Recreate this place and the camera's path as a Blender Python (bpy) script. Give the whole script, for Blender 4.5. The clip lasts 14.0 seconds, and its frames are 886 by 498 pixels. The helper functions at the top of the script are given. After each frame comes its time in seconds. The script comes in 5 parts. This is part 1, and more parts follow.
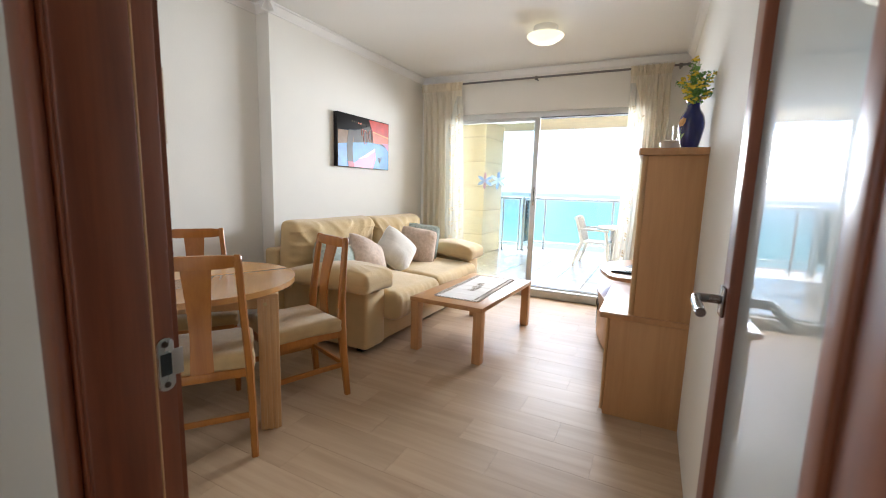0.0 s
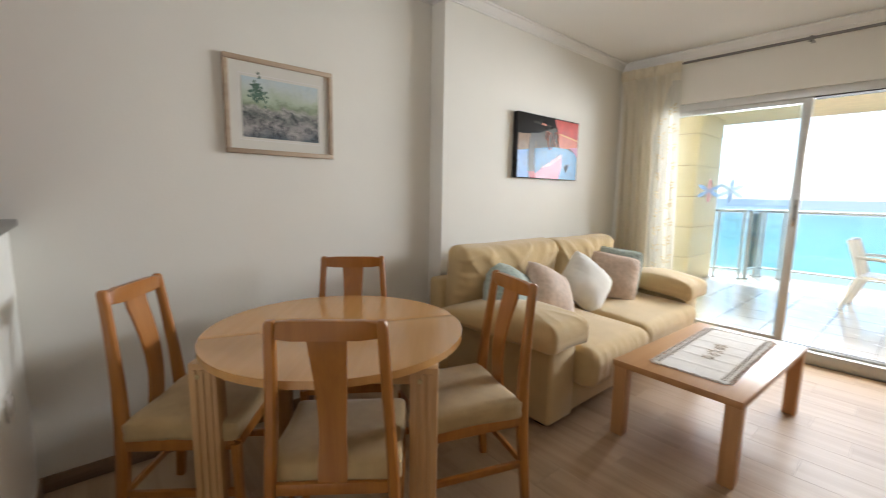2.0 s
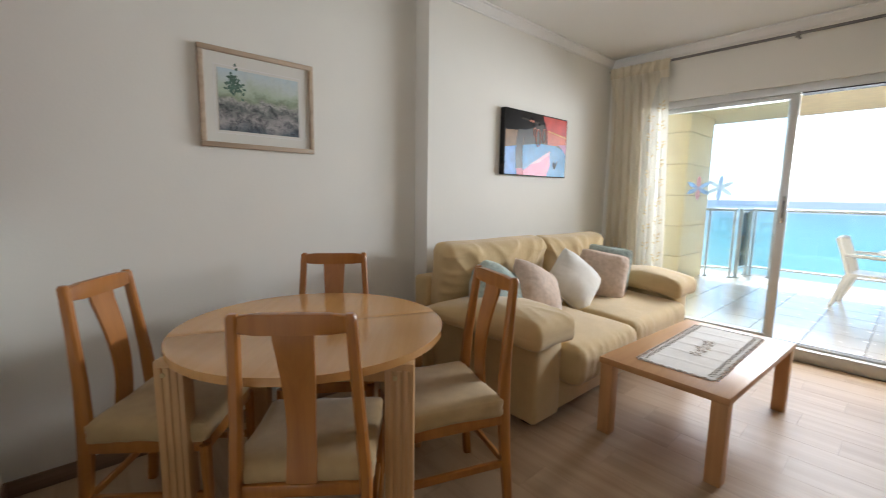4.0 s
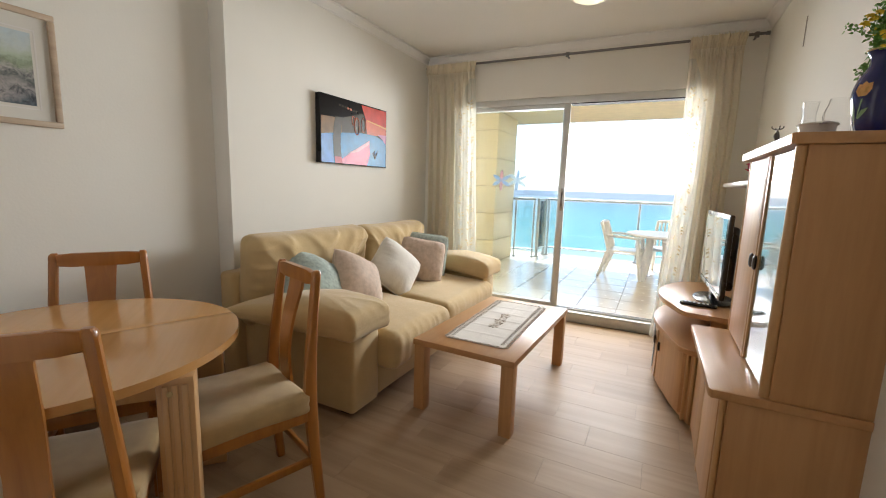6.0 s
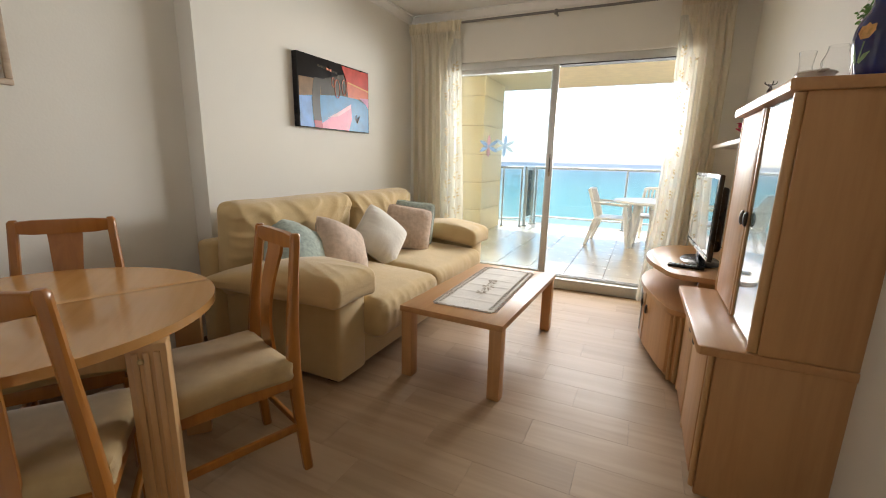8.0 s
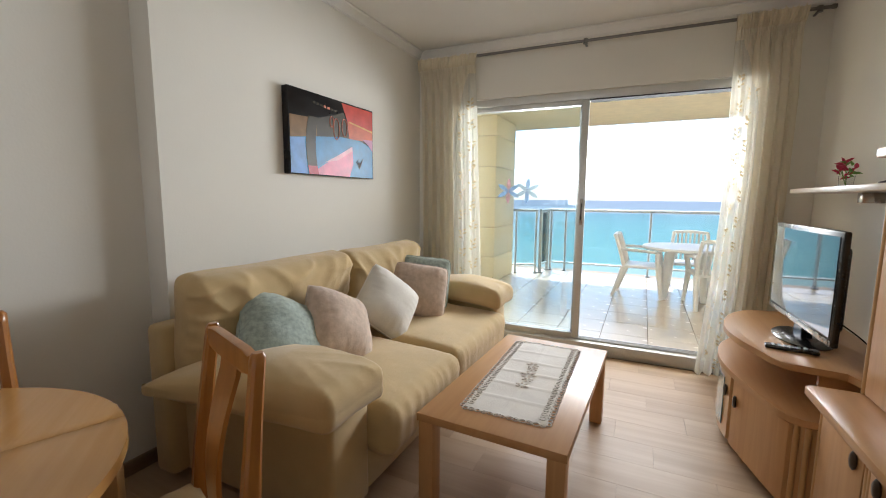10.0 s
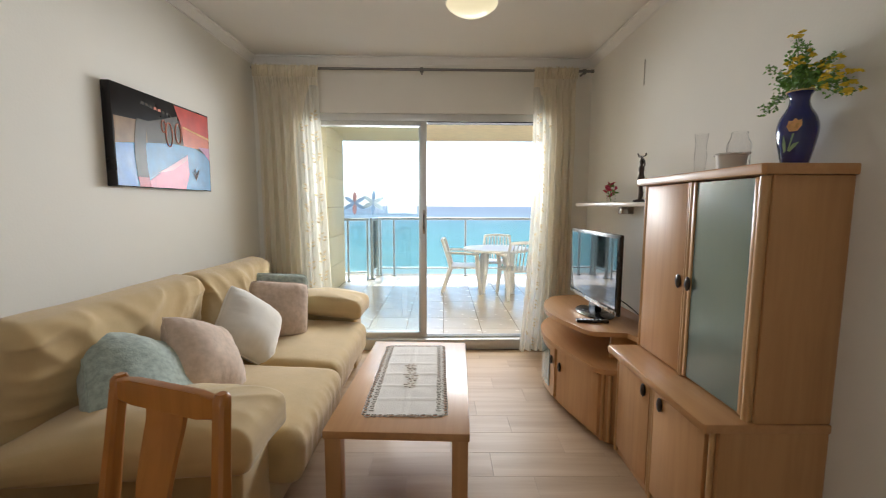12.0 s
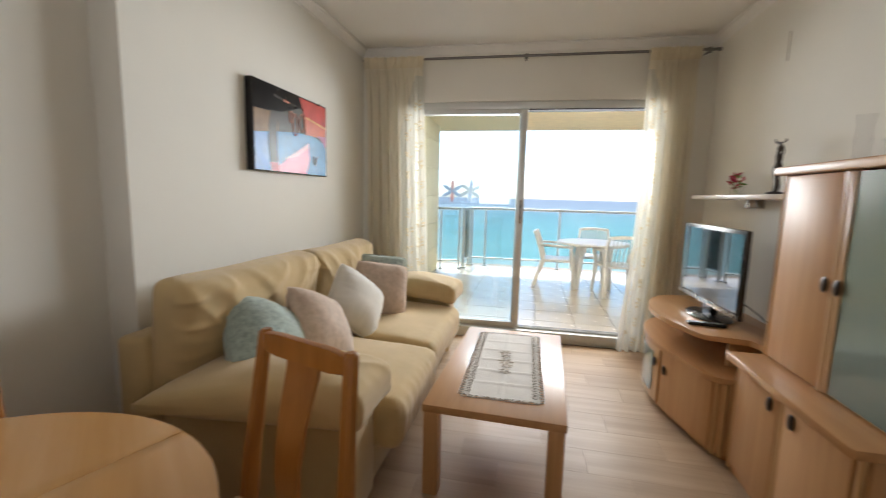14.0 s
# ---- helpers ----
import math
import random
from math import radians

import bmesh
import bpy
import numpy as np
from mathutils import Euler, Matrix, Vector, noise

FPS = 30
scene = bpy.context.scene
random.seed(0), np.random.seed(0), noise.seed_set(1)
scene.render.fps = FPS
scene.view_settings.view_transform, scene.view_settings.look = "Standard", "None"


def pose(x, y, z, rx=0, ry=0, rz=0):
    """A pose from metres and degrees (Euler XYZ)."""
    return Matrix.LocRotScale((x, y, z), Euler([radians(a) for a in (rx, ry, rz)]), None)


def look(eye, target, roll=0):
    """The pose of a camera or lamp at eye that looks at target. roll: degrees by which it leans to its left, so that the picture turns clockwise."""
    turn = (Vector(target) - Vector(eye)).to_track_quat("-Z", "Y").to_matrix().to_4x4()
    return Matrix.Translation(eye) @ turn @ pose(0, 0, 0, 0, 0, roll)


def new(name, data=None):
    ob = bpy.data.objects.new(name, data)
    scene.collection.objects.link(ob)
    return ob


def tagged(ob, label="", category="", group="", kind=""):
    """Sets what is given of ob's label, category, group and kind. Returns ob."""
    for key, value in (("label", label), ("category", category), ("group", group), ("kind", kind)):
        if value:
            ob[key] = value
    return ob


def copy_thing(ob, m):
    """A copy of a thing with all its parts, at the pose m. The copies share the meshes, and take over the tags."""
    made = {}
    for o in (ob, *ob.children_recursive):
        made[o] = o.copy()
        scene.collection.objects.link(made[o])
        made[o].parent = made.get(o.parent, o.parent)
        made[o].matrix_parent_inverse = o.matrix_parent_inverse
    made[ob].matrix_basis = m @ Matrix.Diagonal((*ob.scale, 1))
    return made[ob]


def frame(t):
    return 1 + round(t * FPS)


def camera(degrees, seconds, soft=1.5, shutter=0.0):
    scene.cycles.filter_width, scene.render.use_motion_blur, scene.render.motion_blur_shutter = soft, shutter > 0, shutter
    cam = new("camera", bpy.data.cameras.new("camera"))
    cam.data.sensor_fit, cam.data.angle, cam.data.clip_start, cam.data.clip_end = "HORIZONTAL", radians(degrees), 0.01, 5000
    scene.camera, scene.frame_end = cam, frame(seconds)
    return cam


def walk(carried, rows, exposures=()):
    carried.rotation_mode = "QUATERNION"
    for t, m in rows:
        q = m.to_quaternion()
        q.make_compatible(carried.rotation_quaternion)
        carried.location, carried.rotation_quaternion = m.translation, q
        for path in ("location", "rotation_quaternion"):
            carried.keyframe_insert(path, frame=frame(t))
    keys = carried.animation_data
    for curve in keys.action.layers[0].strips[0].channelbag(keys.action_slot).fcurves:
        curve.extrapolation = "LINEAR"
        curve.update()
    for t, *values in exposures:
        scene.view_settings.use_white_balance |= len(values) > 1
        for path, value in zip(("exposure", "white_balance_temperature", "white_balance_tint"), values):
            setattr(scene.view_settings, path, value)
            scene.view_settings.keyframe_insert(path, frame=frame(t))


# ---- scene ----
cam = camera(93.4, 14.0, 1.0, 0.3)
PATH = [
    (0, (0.495, 1.268, 1.27), (-0.401, 3.033, 0.984), 1.7),
    (0.5, (0.358, 1.426, 1.284), (-0.532, 3.196, 1.016), 1.3),
    (1, (0.165, 1.612, 1.298), (-0.713, 3.387, 1.014), 0.7),
    (1.5, (0.02, 1.774, 1.304), (-1.081, 3.417, 1.007), 1.1),
    (2, (-0.106, 1.822, 1.331), (-1.609, 3.114, 1.061), 1.0),
    (2.2, (-0.133, 1.806, 1.34), (-1.742, 2.964, 1.077), 1.0),
    (3.2, (-0.12, 1.84, 1.32), (-1.85, 2.82, 1.055), 1.0),
    (4.3, (-0.072, 1.924, 1.288), (-1.429, 3.371, 1.034), 0.9),
    (4.5, (-0.054, 1.938, 1.289), (-1.345, 3.445, 1.039), 1.0),
    (5, (-0.019, 1.963, 1.299), (-1.149, 3.594, 1.047), 1.4),
    (5.5, (0.001, 1.987, 1.304), (-0.992, 3.703, 1.039), 1.6),
    (6, (0.025, 2.004, 1.306), (-0.873, 3.766, 1.008), 1.8),
    (6.5, (0.028, 2.003, 1.283), (-0.816, 3.779, 0.922), 1.7),
    (7, (0.032, 1.992, 1.247), (-0.785, 3.765, 0.812), 1.5),
    (7.2, (0.04, 1.991, 1.237), (-0.776, 3.758, 0.775), 1.3),
    (8.3, (0.0, 2.12, 1.25), (-0.85, 3.89, 0.85), 1.2),
    (9.3, (-0.105, 2.379, 1.288), (-0.999, 4.139, 0.966), 1.1),
    (9.5, (-0.197, 2.417, 1.311), (-1.082, 4.187, 1.017), 1.0),
    (10, (-0.362, 2.557, 1.319), (-1.218, 4.348, 1.075), 0.5),
    (10.5, (-0.526, 2.566, 1.316), (-1.141, 4.456, 1.089), 0.0),
    (11, (-0.707, 2.426, 1.338), (-1.0, 4.392, 1.117), -0.9),
    (11.5, (-0.719, 2.365, 1.366), (-0.827, 4.35, 1.153), -0.3),
    (12, (-0.666, 2.343, 1.368), (-0.662, 4.332, 1.159), 0.2),
    (12.5, (-0.601, 2.333, 1.366), (-0.496, 4.318, 1.153), 0.5),
    (13, (-0.551, 2.324, 1.358), (-0.411, 4.307, 1.135), 1.0),
    (13.5, (-0.596, 2.324, 1.353), (-0.55, 4.31, 1.114), 1.3),
    (14, (-0.738, 2.316, 1.339), (-1.143, 4.258, 1.085), 1.5),
]
EXPOSURES = [(0.0, 3.15, 5650, 10), (1.0, 2.92, 5300, 9), (2.0, 2.86, 5900, 9), (4.5, 2.68, 5700, 9), (5.5, 2.68, 5950, 9), (7.0, 2.72, 6350, 10), (9.5, 2.42, 6300, 9), (10.0, 2.42, 5950, 9), (14.0, 2.46, 6050, 9)]
walk(cam, [(t, look(eye, target, roll)) for t, eye, target, roll in PATH], EXPOSURES)

# ---- world, sun, large lights ----
SUN_EL, SUN_AZ = radians(67), radians(-22)
world = bpy.data.worlds.new("sky")
scene.world = world
world.use_nodes = True
wn = world.node_tree.nodes
sky = wn.new("ShaderNodeTexSky")
sky.sky_type, sky.sun_disc = "NISHITA", False
sky.sun_elevation, sky.sun_rotation = SUN_EL, SUN_AZ
sky.air_density, sky.dust_density, sky.ozone_density = 0.7, 1.6, 0.6
world.node_tree.links.new(sky.outputs[0], wn["Background"].inputs[0])
wn["Background"].inputs[1].default_value = 0.10
sun = new("sun", bpy.data.lights.new("sun", "SUN"))
sun.data.energy, sun.data.angle, sun.data.color = 1.5, radians(0.5), (1.0, 0.95, 0.88)
sun_dir = Vector((math.sin(SUN_AZ) * math.cos(SUN_EL), math.cos(SUN_AZ) * math.cos(SUN_EL), math.sin(SUN_EL)))
sun.matrix_world = look((0, 0, 30), Vector((0, 0, 30)) - sun_dir)


def area_lamp(name, eye, target, wide, high, watts, color, spread=180):
    """A rectangular area lamp, for the balcony's sky light and the added fill."""
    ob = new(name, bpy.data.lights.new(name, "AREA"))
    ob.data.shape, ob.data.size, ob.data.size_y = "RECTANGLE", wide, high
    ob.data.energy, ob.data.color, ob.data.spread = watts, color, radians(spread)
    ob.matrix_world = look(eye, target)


area_lamp("balcony_daylight", (-0.50, 7.6, 1.76), (-1.75, 2.0, 1.05), 2.8, 0.62, 17.0, (1.0, 0.965, 0.91), 126)
# Unseen fill lamp, added to brighten hall, dining corner and east wall.
area_lamp("kitchen_fill", (-1.42, -1.12, 1.65), (-1.42, 2.0, 1.35), 0.8, 1.1, 5.2, (1.0, 0.96, 0.91))

# ---- helpers ----


def part(name, bm, mat, parent=None, label="", smooth=40, m=None):
    me = bpy.data.meshes.new(name)
    bmesh.ops.recalc_face_normals(bm, faces=bm.faces[:])
    bm.to_mesh(me)
    bm.free()
    if smooth:
        me.polygons.foreach_set("use_smooth", [True] * len(me.polygons))
        me.set_sharp_from_angle(angle=radians(smooth))
    for one in mat if isinstance(mat, (list, tuple)) else (mat,):
        me.materials.append(one)
    ob = new(name, me)
    if m is not None:
        ob.matrix_basis = m
    if parent is not None:
        ob.parent = parent
    if label:
        ob["label"] = label
    return ob


def share(name, src, m, parent):
    ob = new(name, src.data)
    ob.matrix_basis, ob.parent = m, parent
    return ob


def thing(name, m, label, category, group="", kind=""):
    ob = new(name)
    ob.empty_display_size = 0.1
    ob.matrix_basis = m
    return tagged(ob, label, category, group, kind)


def box(x0, x1, y0, y1, z0, z1, r=0.0, seg=2, bm=None):
    b = bmesh.new()
    bmesh.ops.create_cube(b, size=1)
    for v in b.verts:
        v.co = Vector((x0 + (v.co.x + 0.5) * (x1 - x0), y0 + (v.co.y + 0.5) * (y1 - y0), z0 + (v.co.z + 0.5) * (z1 - z0)))
    if r > 0:
        bmesh.ops.bevel(b, geom=b.edges[:], offset=r, segments=seg, affect="EDGES", profile=0.5)
    return join(bm, b)


def join(bm, b):
    if bm is None:
        return b
    me = bpy.data.meshes.new("tmp")
    b.to_mesh(me)
    b.free()
    bm.from_mesh(me)
    bpy.data.meshes.remove(me)
    return bm


def prism(pts, z0, z1, r=0.0, bm=None, seg=2):
    """A plan outline raised from z0 to z1."""
    b = bmesh.new()
    low = [b.verts.new((x, y, z0)) for x, y in pts]
    high = [b.verts.new((x, y, z1)) for x, y in pts]
    n = len(pts)
    b.faces.new(low[::-1]), b.faces.new(high)
    for i in range(n):
        b.faces.new((low[i], low[(i + 1) % n], high[(i + 1) % n], high[i]))
    if r > 0:
        rim = [e for e in b.edges if abs(e.verts[0].co.z - e.verts[1].co.z) < 1e-6]
        bmesh.ops.bevel(b, geom=rim, offset=r, segments=seg, affect="EDGES", profile=0.5)
    return join(bm, b)


def turned(bm, m):
    bmesh.ops.transform(bm, matrix=m, verts=bm.verts[:])
    return bm


def smooth_line(pts, n=8):
    """A Catmull-Rom line through a few points."""
    p = [Vector(q) for q in pts]
    p = [2 * p[0] - p[1]] + p + [2 * p[-1] - p[-2]]
    out = []
    for i in range(1, len(p) - 2):
        for k in range(n):
            t = k / n
            out.append(0.5 * (2 * p[i] + (p[i + 1] - p[i - 1]) * t + (2 * p[i - 1] - 5 * p[i] + 4 * p[i + 1] - p[i + 2]) * t * t + (3 * p[i] - p[i - 1] - 3 * p[i + 1] + p[i + 2]) * t ** 3))
    out.append(p[-2])
    return out


def tube(pts, rad, seg=10, bm=None, flat=1.0):
    """A round or oval bar along a line; rad is a number or one per point."""
    b = bmesh.new()
    pts = [Vector(q) for q in pts]
    rings = []
    side = None
    for i, p in enumerate(pts):
        d = (pts[min(i + 1, len(pts) - 1)] - pts[max(i - 1, 0)]).normalized()
        if side is None:
            side = d.orthogonal().normalized()
        side = (side - d * side.dot(d)).normalized()
        up = d.cross(side)
        r = rad[i] if isinstance(rad, (list, tuple)) else rad
        rings.append([b.verts.new(p + side * r * math.cos(2 * math.pi * k / seg) + up * r * flat * math.sin(2 * math.pi * k / seg)) for k in range(seg)])
    for a, c in zip(rings, rings[1:]):
        for k in range(seg):
            b.faces.new((a[k], a[(k + 1) % seg], c[(k + 1) % seg], c[k]))
    b.faces.new(rings[0][::-1]), b.faces.new(rings[-1])
    return join(bm, b)


def lathe(profile, seg=32, bm=None):
    """A turned shape from (radius, height) pairs."""
    b = bmesh.new()
    rings = []
    for r, z in profile:
        rings.append([b.verts.new((max(r, 1e-4) * math.cos(2 * math.pi * k / seg), max(r, 1e-4) * math.sin(2 * math.pi * k / seg), z)) for k in range(seg)])
    for a, c in zip(rings, rings[1:]):
        for k in range(seg):
            b.faces.new((a[k], a[(k + 1) % seg], c[(k + 1) % seg], c[k]))
    b.faces.new(rings[0][::-1]), b.faces.new(rings[-1])
    return join(bm, b)


def ridge(x, y, seed):
    """A ridged noise, 0 to 1: sharp crests with soft flanks."""
    return max(0.0, 1 - 2.4 * abs(noise.noise(Vector((x, y, seed * 1.7))))) ** 1.6


def soft_point(u, sx, sy, sz, r, crown, crease, seed, wrinkle):
    """Where the unit-cube point u lies on a stuffed block."""
    half = Vector((sx / 2, sy / 2, sz / 2))
    p = Vector([math.copysign(abs(c) ** 0.8, c) * h for c, h in zip(u, half)])
    inner = Vector([max(-h + r, min(h - r, c)) for c, h in zip(p, half)])
    d = p - inner
    if d.length > 1e-9:
        q = Vector([abs(c) / r for c in d])
        k = (q.x ** 2.2 + q.y ** 2.2 + q.z ** 2.2) ** (1 / 2.2)
        if k > 1:
            d /= k
    p = inner + d
    fx, fy = max(0, 1 - (p.x / half.x) ** 2), max(0, 1 - (p.y / half.y) ** 2)
    p.z += crown * (fx * fy) ** 0.75 * (1 if p.z > 0 else 0.25)
    corner = abs(u.x * u.y * u.z) ** 0.7
    p += Vector([math.copysign(0.006, c) for c in u]) * corner
    n1 = noise.noise(Vector((p.x * 4 + seed, p.y * 4, p.z * 4)))
    pucker = math.sin(80 * p.y + 5 * noise.noise(Vector((p.y * 9, p.z * 3, seed)))) * max(0.0, u.x) ** 8 * (1 - abs(u.y) ** 6)
    p += u.normalized() * crease * (n1 + 0.5 * pucker)
    if wrinkle:
        # drawn folds that run in from the seams and die out on the way
        top = max(0.0, 0.25 - u.x) / 1.25
        end = abs(u.y) ** 3
        slant = 0.8 * math.copysign(1, u.y) * p.x
        w = top ** 1.3 * ridge((p.y + slant) * 7.5, p.x * 2.0, seed) * (1 - abs(u.y) ** 8)
        w += 0.9 * end * ridge(p.x * 9, p.y * 2.2, seed + 5) * (1 - abs(u.x) ** 8)
        w += 0.35 * max(0.0, u.x) ** 2 * ridge(p.y * 10, p.x * 2.0, seed + 9)
        p.z += wrinkle * w * (1 if u.z > 0.3 else 0)
    return p + Vector((0, 0, sz / 2))


def soft_box(sx, sy, sz, r, crown=0.0, crease=0.0, seed=0, cuts=14, wrinkle=0.0):
    """A stuffed block centred on its base, with rounded rims, a crowned top and creases."""
    b = bmesh.new()
    bmesh.ops.create_cube(b, size=2)
    bmesh.ops.subdivide_edges(b, edges=b.edges[:], cuts=cuts, use_grid_fill=True)
    for v in b.verts:
        v.co = soft_point(v.co.copy(), sx, sy, sz, r, crown, crease, seed, wrinkle)
    return b


def arm_pad(length, wide, front, high, seed, out):
    """A boxed sofa arm pad along x, lying on z = 0: wide and thin at the rear, narrower and full at the front,
    its outer long edge drooping; out is the side, along y, on which that edge lies."""
    b = soft_box(length, wide, high, 0.060, 0.048, 0.004, seed, 46, 0.007)
    for v in b.verts:
        x, y, z = -v.co.x, -v.co.y, v.co.z
        f = min(1.0, max(0.0, x / length + 0.5))
        k = (wide * (1 - f) + front * f) / wide
        y = y * k - out * (wide - front) / 2 * f
        z = z * (0.46 + 0.54 * min(1.0, f * 1.7) ** 0.7) + 0.03 * (1 - f) ** 2
        side = max(0.0, y * out / (wide / 2))
        if v.co.z < high * 0.5:
            z += 0.045 * side ** 2
        z -= 0.028 * side ** 2 * (0.4 + 0.6 * f) + 0.012 * max(0.0, (f - 0.75) / 0.25) ** 2
        v.co = (x, y, z)
    return b


def pillow_edge(u, w, size):
    """Where the point (u, w) of a square lies on a cushion with softly rounded corners and slightly drawn-in sides."""
    k = size / 2
    return u * (1 - 0.085 * abs(w) ** 5 - 0.035 * (1 - w * w)) * k, w * (1 - 0.085 * abs(u) ** 5 - 0.035 * (1 - u * u)) * k


def pillow(size, thick, seed=0, n=36):
    """A square scatter cushion lying in the x-z plane, plump in the middle."""
    b = bmesh.new()
    sides = []
    for s in (-1, 1):
        grid = {}
        for i in range(n + 1):
            for j in range(n + 1):
                u, w = 2 * i / n - 1, 2 * j / n - 1
                if s > 0 and (i in (0, n) or j in (0, n)):
                    grid[i, j] = sides[0][i, j]
                    continue
                x, z = pillow_edge(u, w, size)
                t = ((1 - abs(u) ** 2.6) * (1 - abs(w) ** 2.6)) ** 0.5 * thick / 2
                t *= 1 + 0.10 * noise.noise(Vector((x * 7 + seed, z * 7, s)))
                near = max(abs(u), abs(w))
                along = z if abs(u) > abs(w) else x
                t -= 0.012 * near ** 3 * (1 - near ** 8) * ridge(along * 22, (x - z) * 5, seed + s)
                grid[i, j] = b.verts.new((x, s * t, z))
        sides.append(grid)
        for i in range(n):
            for j in range(n):
                b.faces.new((grid[i, j], grid[i + 1, j], grid[i + 1, j + 1], grid[i, j + 1]))
    return b


# ---- materials ----


def material(name, color, rough=0.5, metal=0.0, spec=0.5, coat=0.0):
    m = bpy.data.materials.new(name)
    m.use_nodes = True
    p = m.node_tree.nodes["Principled BSDF"]
    p.inputs["Base Color"].default_value = (*color, 1)
    p.inputs["Roughness"].default_value = rough
    p.inputs["Metallic"].default_value = metal
    p.inputs["Specular IOR Level"].default_value = spec
    p.inputs["Coat Weight"].default_value = coat
    return m, m.node_tree, p


def node(tree, kind, **sets):
    n = tree.nodes.new(kind)
    for key, value in sets.items():
        if key in n.inputs:
            n.inputs[key].default_value = value
    return n


def ramp(tree, fac, stops):
    n = tree.nodes.new("ShaderNodeValToRGB")
    while len(n.color_ramp.elements) < len(stops):
        n.color_ramp.elements.new(0.5)
    for e, (at, c) in zip(n.color_ramp.elements, stops):
        e.position, e.color = at, (*c, 1)
    tree.links.new(fac, n.inputs[0])
    return n


def coords(tree, scale=(1, 1, 1), rot=(0, 0, 0), space="Object"):
    c = tree.nodes.new("ShaderNodeTexCoord")
    mp = tree.nodes.new("ShaderNodeMapping")
    mp.inputs["Scale"].default_value = scale
    mp.inputs["Rotation"].default_value = rot
    tree.links.new(c.outputs[space], mp.inputs[0])
    return mp.outputs[0]


def bump(tree, p, height, strength, distance=0.002):
    b = tree.nodes.new("ShaderNodeBump")
    b.inputs["Strength"].default_value, b.inputs["Distance"].default_value = strength, distance
    tree.links.new(height, b.inputs["Height"])
    tree.links.new(b.outputs[0], p.inputs["Normal"])


def plain(name, color, rough=0.5, metal=0.0, vary=0.06, scale=9.0, bumpy=0.0, spec=0.5, coat=0.0, grain=120.0):
    """A surface with soft mottling, varied gloss and a fine relief."""
    m, t, p = material(name, color, rough, metal, spec, coat)
    v = coords(t)
    big = node(t, "ShaderNodeTexNoise", Scale=scale, Detail=5.0)
    t.links.new(v, big.inputs["Vector"])
    lo, hi = [tuple(max(0, c * k) for c in color) for k in (1 - vary, 1 + vary)]
    r = ramp(t, big.outputs[0], [(0.3, lo), (0.7, hi)])
    t.links.new(r.outputs[0], p.inputs["Base Color"])
    rr = node(t, "ShaderNodeMapRange")
    for i, val in ((1, 0.3), (2, 0.7), (3, max(0, rough - 0.06)), (4, min(1, rough + 0.06))):
        rr.inputs[i].default_value = val
    t.links.new(big.outputs[0], rr.inputs[0])
    t.links.new(rr.outputs[0], p.inputs["Roughness"])
    if bumpy:
        fine = node(t, "ShaderNodeTexNoise", Scale=grain, Detail=3.0)
        t.links.new(v, fine.inputs["Vector"])
        bump(t, p, fine.outputs[0], bumpy)
    return m


def wood(name, dark, light, rough=0.3, axis=2, coat=0.2, per_piece=0.0, scale=1.0, spec=0.5):
    """Timber with its grain along one axis."""
    m, t, p = material(name, light, rough, 0, spec, coat)
    p.inputs["Coat Roughness"].default_value = 0.15
    sc = [26.0 * scale] * 3
    sc[axis] = 1.6 * scale
    v = coords(t, sc)
    info = t.nodes.new("ShaderNodeObjectInfo")
    shift = t.nodes.new("ShaderNodeVectorMath")
    shift.operation = "ADD"
    mul = t.nodes.new("ShaderNodeMath")
    mul.operation, mul.inputs[1].default_value = "MULTIPLY", 37.0
    t.links.new(info.outputs["Random"], mul.inputs[0])
    t.links.new(v, shift.inputs[0]), t.links.new(mul.outputs[0], shift.inputs[1])
    n1 = node(t, "ShaderNodeTexNoise", Scale=1.0, Detail=7.0, Roughness=0.62, Distortion=0.4)
    n2 = node(t, "ShaderNodeTexNoise", Scale=0.16, Detail=3.0)
    t.links.new(shift.outputs[0], n1.inputs["Vector"]), t.links.new(shift.outputs[0], n2.inputs["Vector"])
    add = t.nodes.new("ShaderNodeMath")
    add.operation = "MULTIPLY_ADD"
    add.inputs[1].default_value = 0.55
    t.links.new(n2.outputs[0], add.inputs[0]), t.links.new(n1.outputs[0], add.inputs[2])
    r = ramp(t, add.outputs[0], [(0.55, dark), (0.9, light)])
    last = r.outputs[0]
    if per_piece:
        hsv = t.nodes.new("ShaderNodeHueSaturation")
        mr = node(t, "ShaderNodeMapRange")
        mr.inputs[3].default_value, mr.inputs[4].default_value = 1 - per_piece, 1 + per_piece
        t.links.new(info.outputs["Random"], mr.inputs[0])
        t.links.new(mr.outputs[0], hsv.inputs["Value"]), t.links.new(last, hsv.inputs["Color"])
        last = hsv.outputs[0]
    t.links.new(last, p.inputs["Base Color"])
    bump(t, p, n1.outputs[0], 0.08, 0.001)
    return m


